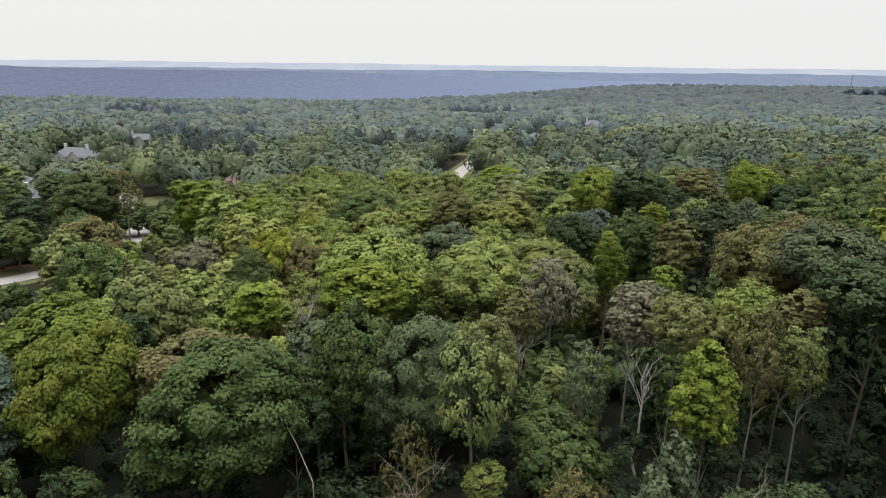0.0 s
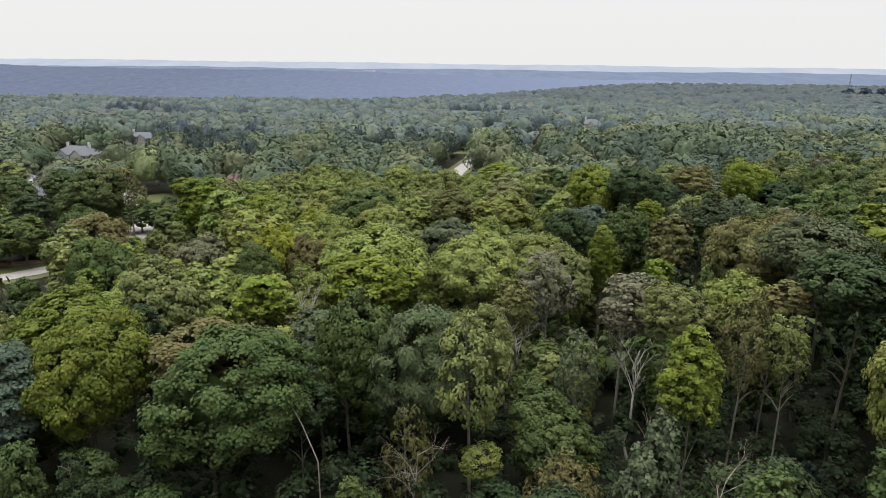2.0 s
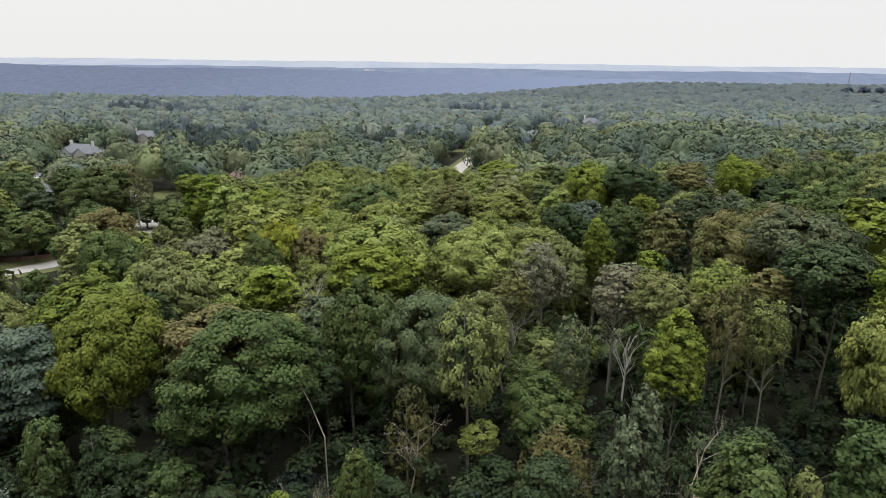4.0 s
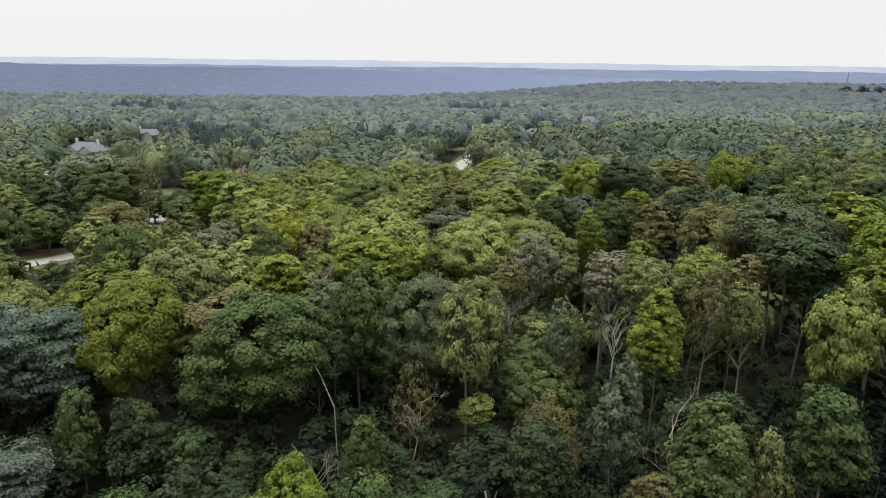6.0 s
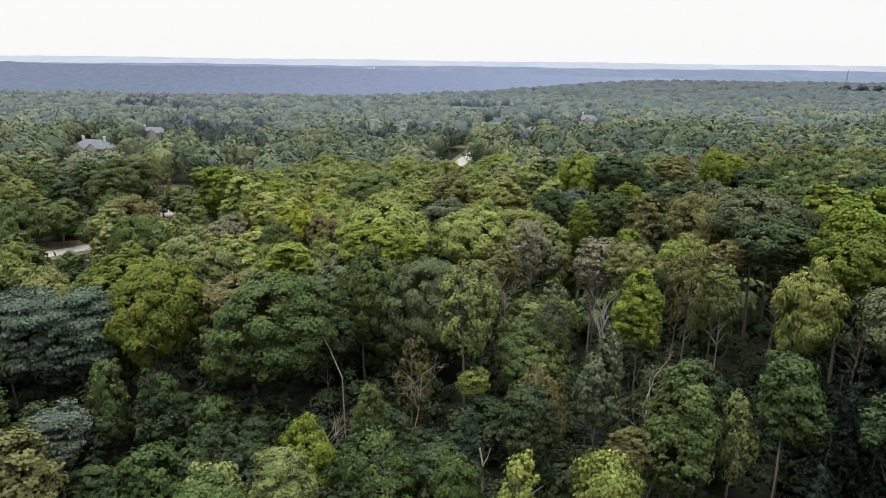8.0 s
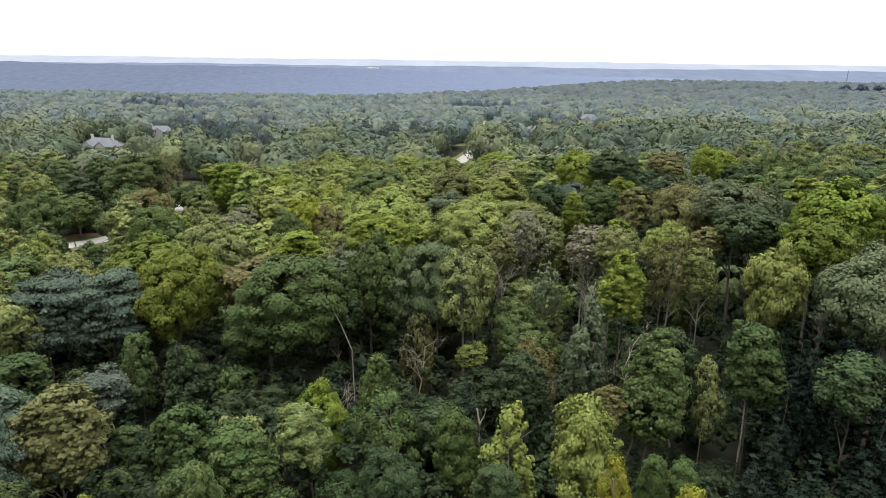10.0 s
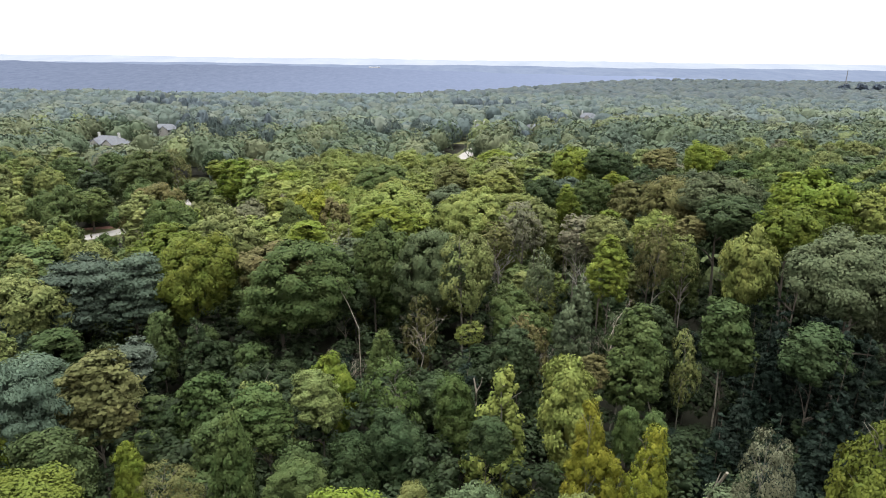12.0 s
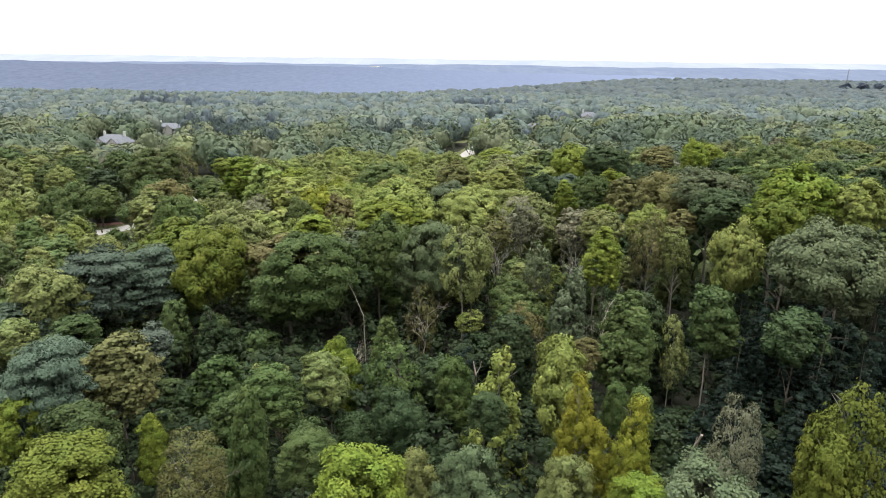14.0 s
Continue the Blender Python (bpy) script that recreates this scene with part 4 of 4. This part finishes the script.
def snag(x, y, top, seed):
    """A bare, broken pole of a trunk."""
    rng = random.Random(seed)
    z = float(land(x, y))
    h = top - z
    bm = bmesh.new()
    pts = [Vector((x + rng.uniform(-0.02, 0.02) * h * i, y + rng.uniform(-0.02, 0.02) * h * i, z - 0.1 + h * i / 6)) for i in range(7)]
    tube(bm, pts, [0.2 - 0.018 * i for i in range(7)], 7)
    tube(bm, [pts[5], pts[5] + Vector((0.5, 0.2, 0.9)), pts[5] + Vector((0.7, 0.2, 1.9))], [0.08, 0.06, 0.03], 5)
    return tagged(part("snag", bm, DEAD_WOOD, None), "bleached broken trunk standing bare among leafy trees", "dead tree", "dead trees of the wood")


for x, y, top, seed in [(17.7, 4.8, 16.6, 1), (4.4, 38, 4.6, 2), (8.0, 78, 11, 3), (9.2, 78.5, 11, 4)]:
    snag(x, y, top, seed)


def bare_stem(points, thick, label):
    """A bare crooked stem that shows against the leaves, rooted in the ground below its lowest point."""
    pts = [Vector(p) for p in points]
    foot = pts[0] + (pts[0] - pts[1]) * 0.15
    pts = [Vector((foot.x, foot.y, float(land(foot.x, foot.y)) - 0.1))] + pts
    bm = bmesh.new()
    tube(bm, pts, [thick * (1.2 - 0.8 * i / (len(pts) - 1)) for i in range(len(pts))], 7)
    for k in (0.35, 0.6, 0.8):
        a = pts[-2].lerp(pts[-1], k)
        side = Vector((1.1 - 1.9 * k, 0.3, 0.9))
        tube(bm, [a, a + 0.6 * side, a + 1.3 * side + Vector((0.2, 0, 0.3))], [0.4 * thick, 0.28 * thick, 0.015], 5)
    return tagged(part("bare_stem", bm, DEAD_WOOD, None), label, "dead tree", "dead trees of the wood")


bare_stem([(-11.7, 52, 4.6), (-13.3, 53, 8), (-14.9, 54, 10.4)], 0.07, "leaning bleached dead stem across dark leaves")
bare_stem([(33, 35.6, 3.1), (32.8, 35.6, 8.5), (33.9, 36, 12.3)], 0.1, "pale forked stem rising through a green crown")


# ---------------------------------------------------------------- houses
def house(x, y, w, d, eaves, ridge_h, turn, roof_mat, wall_mat, label, chimneys=1, gables=1):
    """A house with walls, hipped roof, chimneys, gabled bays, windows and a door."""
    z = float(land(x, y))
    base = new("house")
    base.matrix_world = Matrix.LocRotScale((x, y, z - 0.15), Euler((0, 0, radians(turn))), None)
    tagged(base, label, "house", "houses among the trees")
    bm = bmesh.new()
    box(bm, -w / 2, w / 2, -d / 2, d / 2, 0, eaves)
    part("wall", bm, wall_mat, base)
    bm = bmesh.new()
    o, hip = 0.6, d / 2 * 0.9
    low = [bm.verts.new(p) for p in ((-w / 2 - o, -d / 2 - o, eaves), (w / 2 + o, -d / 2 - o, eaves), (w / 2 + o, d / 2 + o, eaves), (-w / 2 - o, d / 2 + o, eaves))]
    top = [bm.verts.new((-w / 2 + hip, 0, eaves + ridge_h)), bm.verts.new((w / 2 - hip, 0, eaves + ridge_h))]
    for f in ((low[0], low[1], top[1], top[0]), (low[1], low[2], top[1]), (low[2], low[3], top[0], top[1]), (low[3], low[0], top[0]), (low[3], low[2], low[1], low[0])):
        bm.faces.new(f)
    roof = part("roof", bm, roof_mat, base)
    for i in range(chimneys):
        bm = bmesh.new()
        cx = (-0.32 + 0.62 * i) * w
        box(bm, cx - 0.6, cx + 0.6, 0.6, 1.6, eaves, eaves + ridge_h + 1.5)
        box(bm, cx - 0.75, cx + 0.75, 0.45, 1.75, eaves + ridge_h + 1.5, eaves + ridge_h + 1.75)
        part("chimney", bm, TRIM, roof, "pale masonry chimney")
    for i in range(gables):
        cx = (i + 0.5) / gables * w * 0.8 - 0.4 * w
        gw, out = w * 0.11 + 1.0, -d / 2 - 1.6
        bm = bmesh.new()
        a = [bm.verts.new(p) for p in ((cx - gw, out, 0.0), (cx + gw, out, 0.0), (cx + gw, out, eaves), (cx, out, eaves + gw * 0.8), (cx - gw, out, eaves))]
        b = [bm.verts.new((v.co.x, -d / 2 + 1.4, v.co.z)) for v in a]
        bm.faces.new(a)
        for k in range(5):
            bm.faces.new((a[k], b[k], b[(k + 1) % 5], a[(k + 1) % 5]))
        part("bay", bm, TRIM if roof_mat is RED_SHINGLE else wall_mat, base)
        bm = bmesh.new()
        for sgn in (-1, 1):
            e = [Vector((cx + sgn * (gw + 0.3), out - 0.3, eaves - 0.15)), Vector((cx, out - 0.3, eaves + gw * 0.8 + 0.15)),
                 Vector((cx, -d / 2 + 2.6, eaves + gw * 0.8 + 0.15)), Vector((cx + sgn * (gw + 0.3), -d / 2 + 2.6, eaves - 0.15))]
            u = [bm.verts.new(p) for p in e] + [bm.verts.new(p + Vector((0, 0, 0.2))) for p in e]
            for f in ((0, 1, 2, 3), (7, 6, 5, 4), (0, 4, 5, 1), (1, 5, 6, 2), (2, 6, 7, 3), (3, 7, 4, 0)):
                bm.faces.new([u[k] for k in f])
        part("bay_roof", bm, roof_mat, base)
    count = max(3, int(w / 3.2))
    for level in range(max(1, int(eaves / 2.7))):
        for i in range(count):
            cx, cz = ((i + 0.5) / count - 0.5) * w * 0.94, 1.0 + 2.8 * level
            bm = bmesh.new()
            box(bm, cx - 0.65, cx + 0.65, -d / 2 - 0.06, -d / 2 + 0.02, cz - 0.1, cz + 1.5)
            frame_ob = part("window_frame", bm, TRIM, base)
            bm = bmesh.new()
            box(bm, cx - 0.55, cx + 0.55, -d / 2 - 0.09, -d / 2 - 0.05, cz, cz + 1.4)
            part("pane", bm, GLASS, frame_ob)
    bm = bmesh.new()
    box(bm, w * 0.08 - 0.5, w * 0.08 + 0.5, -d / 2 - 0.1, -d / 2 + 0.02, 0.15, 2.2)
    part("door", bm, BARK, base)
    return base


house(-212, 378, 23, 13, 5.6, 4.6, -12, SHINGLE, SIDING, "large pale house with a grey hipped roof and white chimneys", 2, 2)
house(-192, 290, 12, 9, 5.2, 3.2, 20, SHINGLE, SIDING, "pale siding house with a grey roof behind trees", 1, 1)
house(-158, 247, 11, 9, 5.2, 3.0, -25, SHINGLE, SIDING, "small pale house half hidden by trees", 1, 1)
house(-208, 454, 19, 11, 5.4, 3.8, 8, SHINGLE, SIDING, "long house with a weathered grey roof among trees", 1, 1)
house(26, 484, 13, 11, 5.8, 4.6, 28, SHINGLE, BRICK, "brown brick house with a steep grey roof by the road", 2, 1)
house(-94, 290, 10, 9, 5.6, 3.6, 4, RED_SHINGLE, TRIM, "white house with a red-brown hipped roof among trees", 0, 1)
house(132, 594, 17, 11, 5.4, 4.2, -18, SHINGLE, SIDING, "house with a broad grey roof among dense trees", 1, 1)
house(68, 492, 13, 10, 5.2, 3.4, 10, SHINGLE, BRICK, "low grey-roofed house among conifers", 0, 1)
house(-60, 155, 5, 6, 5.2, 2.0, 30, SHINGLE, TRIM, "tall white gabled house end showing between trees", 0, 0)

# a white hall far away on the ridge
bm = bmesh.new()
box(bm, -342, -296, 2882, 2900, -30, -12)
hall = part("warehouse", bm, TRIM, None)
tagged(hall, "long low white hall on the far wooded ridge", "building")


# ---------------------------------------------------------------- mast on the horizon
def mast(x, y, top, foot):
    base = new("radio_mast")
    base.matrix_world = Matrix.Translation((x, y, foot))
    tagged(base, "slender steel lattice mast above the far treetops", "mast")
    h = top - foot
    for i in range(3):
        a = i * 2.094
        bm = bmesh.new()
        tube(bm, [Vector((1.6 * math.cos(a), 1.6 * math.sin(a), 0)), Vector((0.5 * math.cos(a), 0.5 * math.sin(a), h))], [0.28, 0.2], 6)
        part("leg", bm, STEEL, base)
    bm = bmesh.new()
    for k in range(14):
        for i in range(3):
            a, b = i * 2.094, (i + 1) * 2.094
            r, s = 1.6 - 1.1 * k / 14, 1.6 - 1.1 * (k + 1) / 14
            tube(bm, [Vector((r * math.cos(a), r * math.sin(a), h * k / 14)), Vector((s * math.cos(b), s * math.sin(b), h * (k + 1) / 14))], [0.12, 0.12], 4)
    part("bracing", bm, STEEL, base)


mast(824, 1376, 22.5, float(land(824, 1376)))
# oaks at the mast's foot, coloured entirely with painted haze
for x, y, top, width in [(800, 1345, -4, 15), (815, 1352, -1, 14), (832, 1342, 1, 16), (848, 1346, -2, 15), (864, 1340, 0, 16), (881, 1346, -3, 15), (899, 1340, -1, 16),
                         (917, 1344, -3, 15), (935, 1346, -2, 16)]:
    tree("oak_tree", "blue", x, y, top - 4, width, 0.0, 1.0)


# ---------------------------------------------------------------- lawns and a mulched bank by the road
def patch(name, centre, rx, ry, turn, mat, label, lift):
    """A low, uneven plot that lies on the ground."""
    bm = bmesh.new()
    rng = random.Random(name)
    rings = []
    for q in (0.001, 0.35, 0.7, 0.96, 1.0):
        ring = []
        for k in range(28):
            a = 2 * math.pi * k / 28
            u, v = rx * q * math.cos(a) * (1 + 0.08 * math.sin(3 * a)), ry * q * math.sin(a) * (1 + 0.08 * math.cos(2 * a))
            px, py = centre[0] + u * math.cos(turn) - v * math.sin(turn), centre[1] + u * math.sin(turn) + v * math.cos(turn)
            ring.append(bm.verts.new((px, py, float(land(px, py)) + (lift if q < 1 else -0.3))))
        rings.append(ring)
    for a, b in zip(rings, rings[1:]):
        for k in range(28):
            bm.faces.new((a[k], b[k], b[(k + 1) % 28], a[(k + 1) % 28]))
    bm.faces.new(rings[0])
    tagged(part(name, bm, mat, None), label, name, kind="structure")


patch("lawn", (-113, 258), 12, 34, 0.35, GRASS, "mown green lawn between road and woods", 0.16)
patch("lawn_2", (-106, 155), 22, 7, 0.5, GRASS, "yellowing grass bank above the road", 0.16)
patch("mulch_bed", (-112, 161), 16, 2.5, 0.5, MULCH, "red-brown mulched bed under the trees", 0.22)
patch("lawn_3", (10, 448), 20, 18, 0.0, GRASS, "lawn in front of the brick house", 0.16)
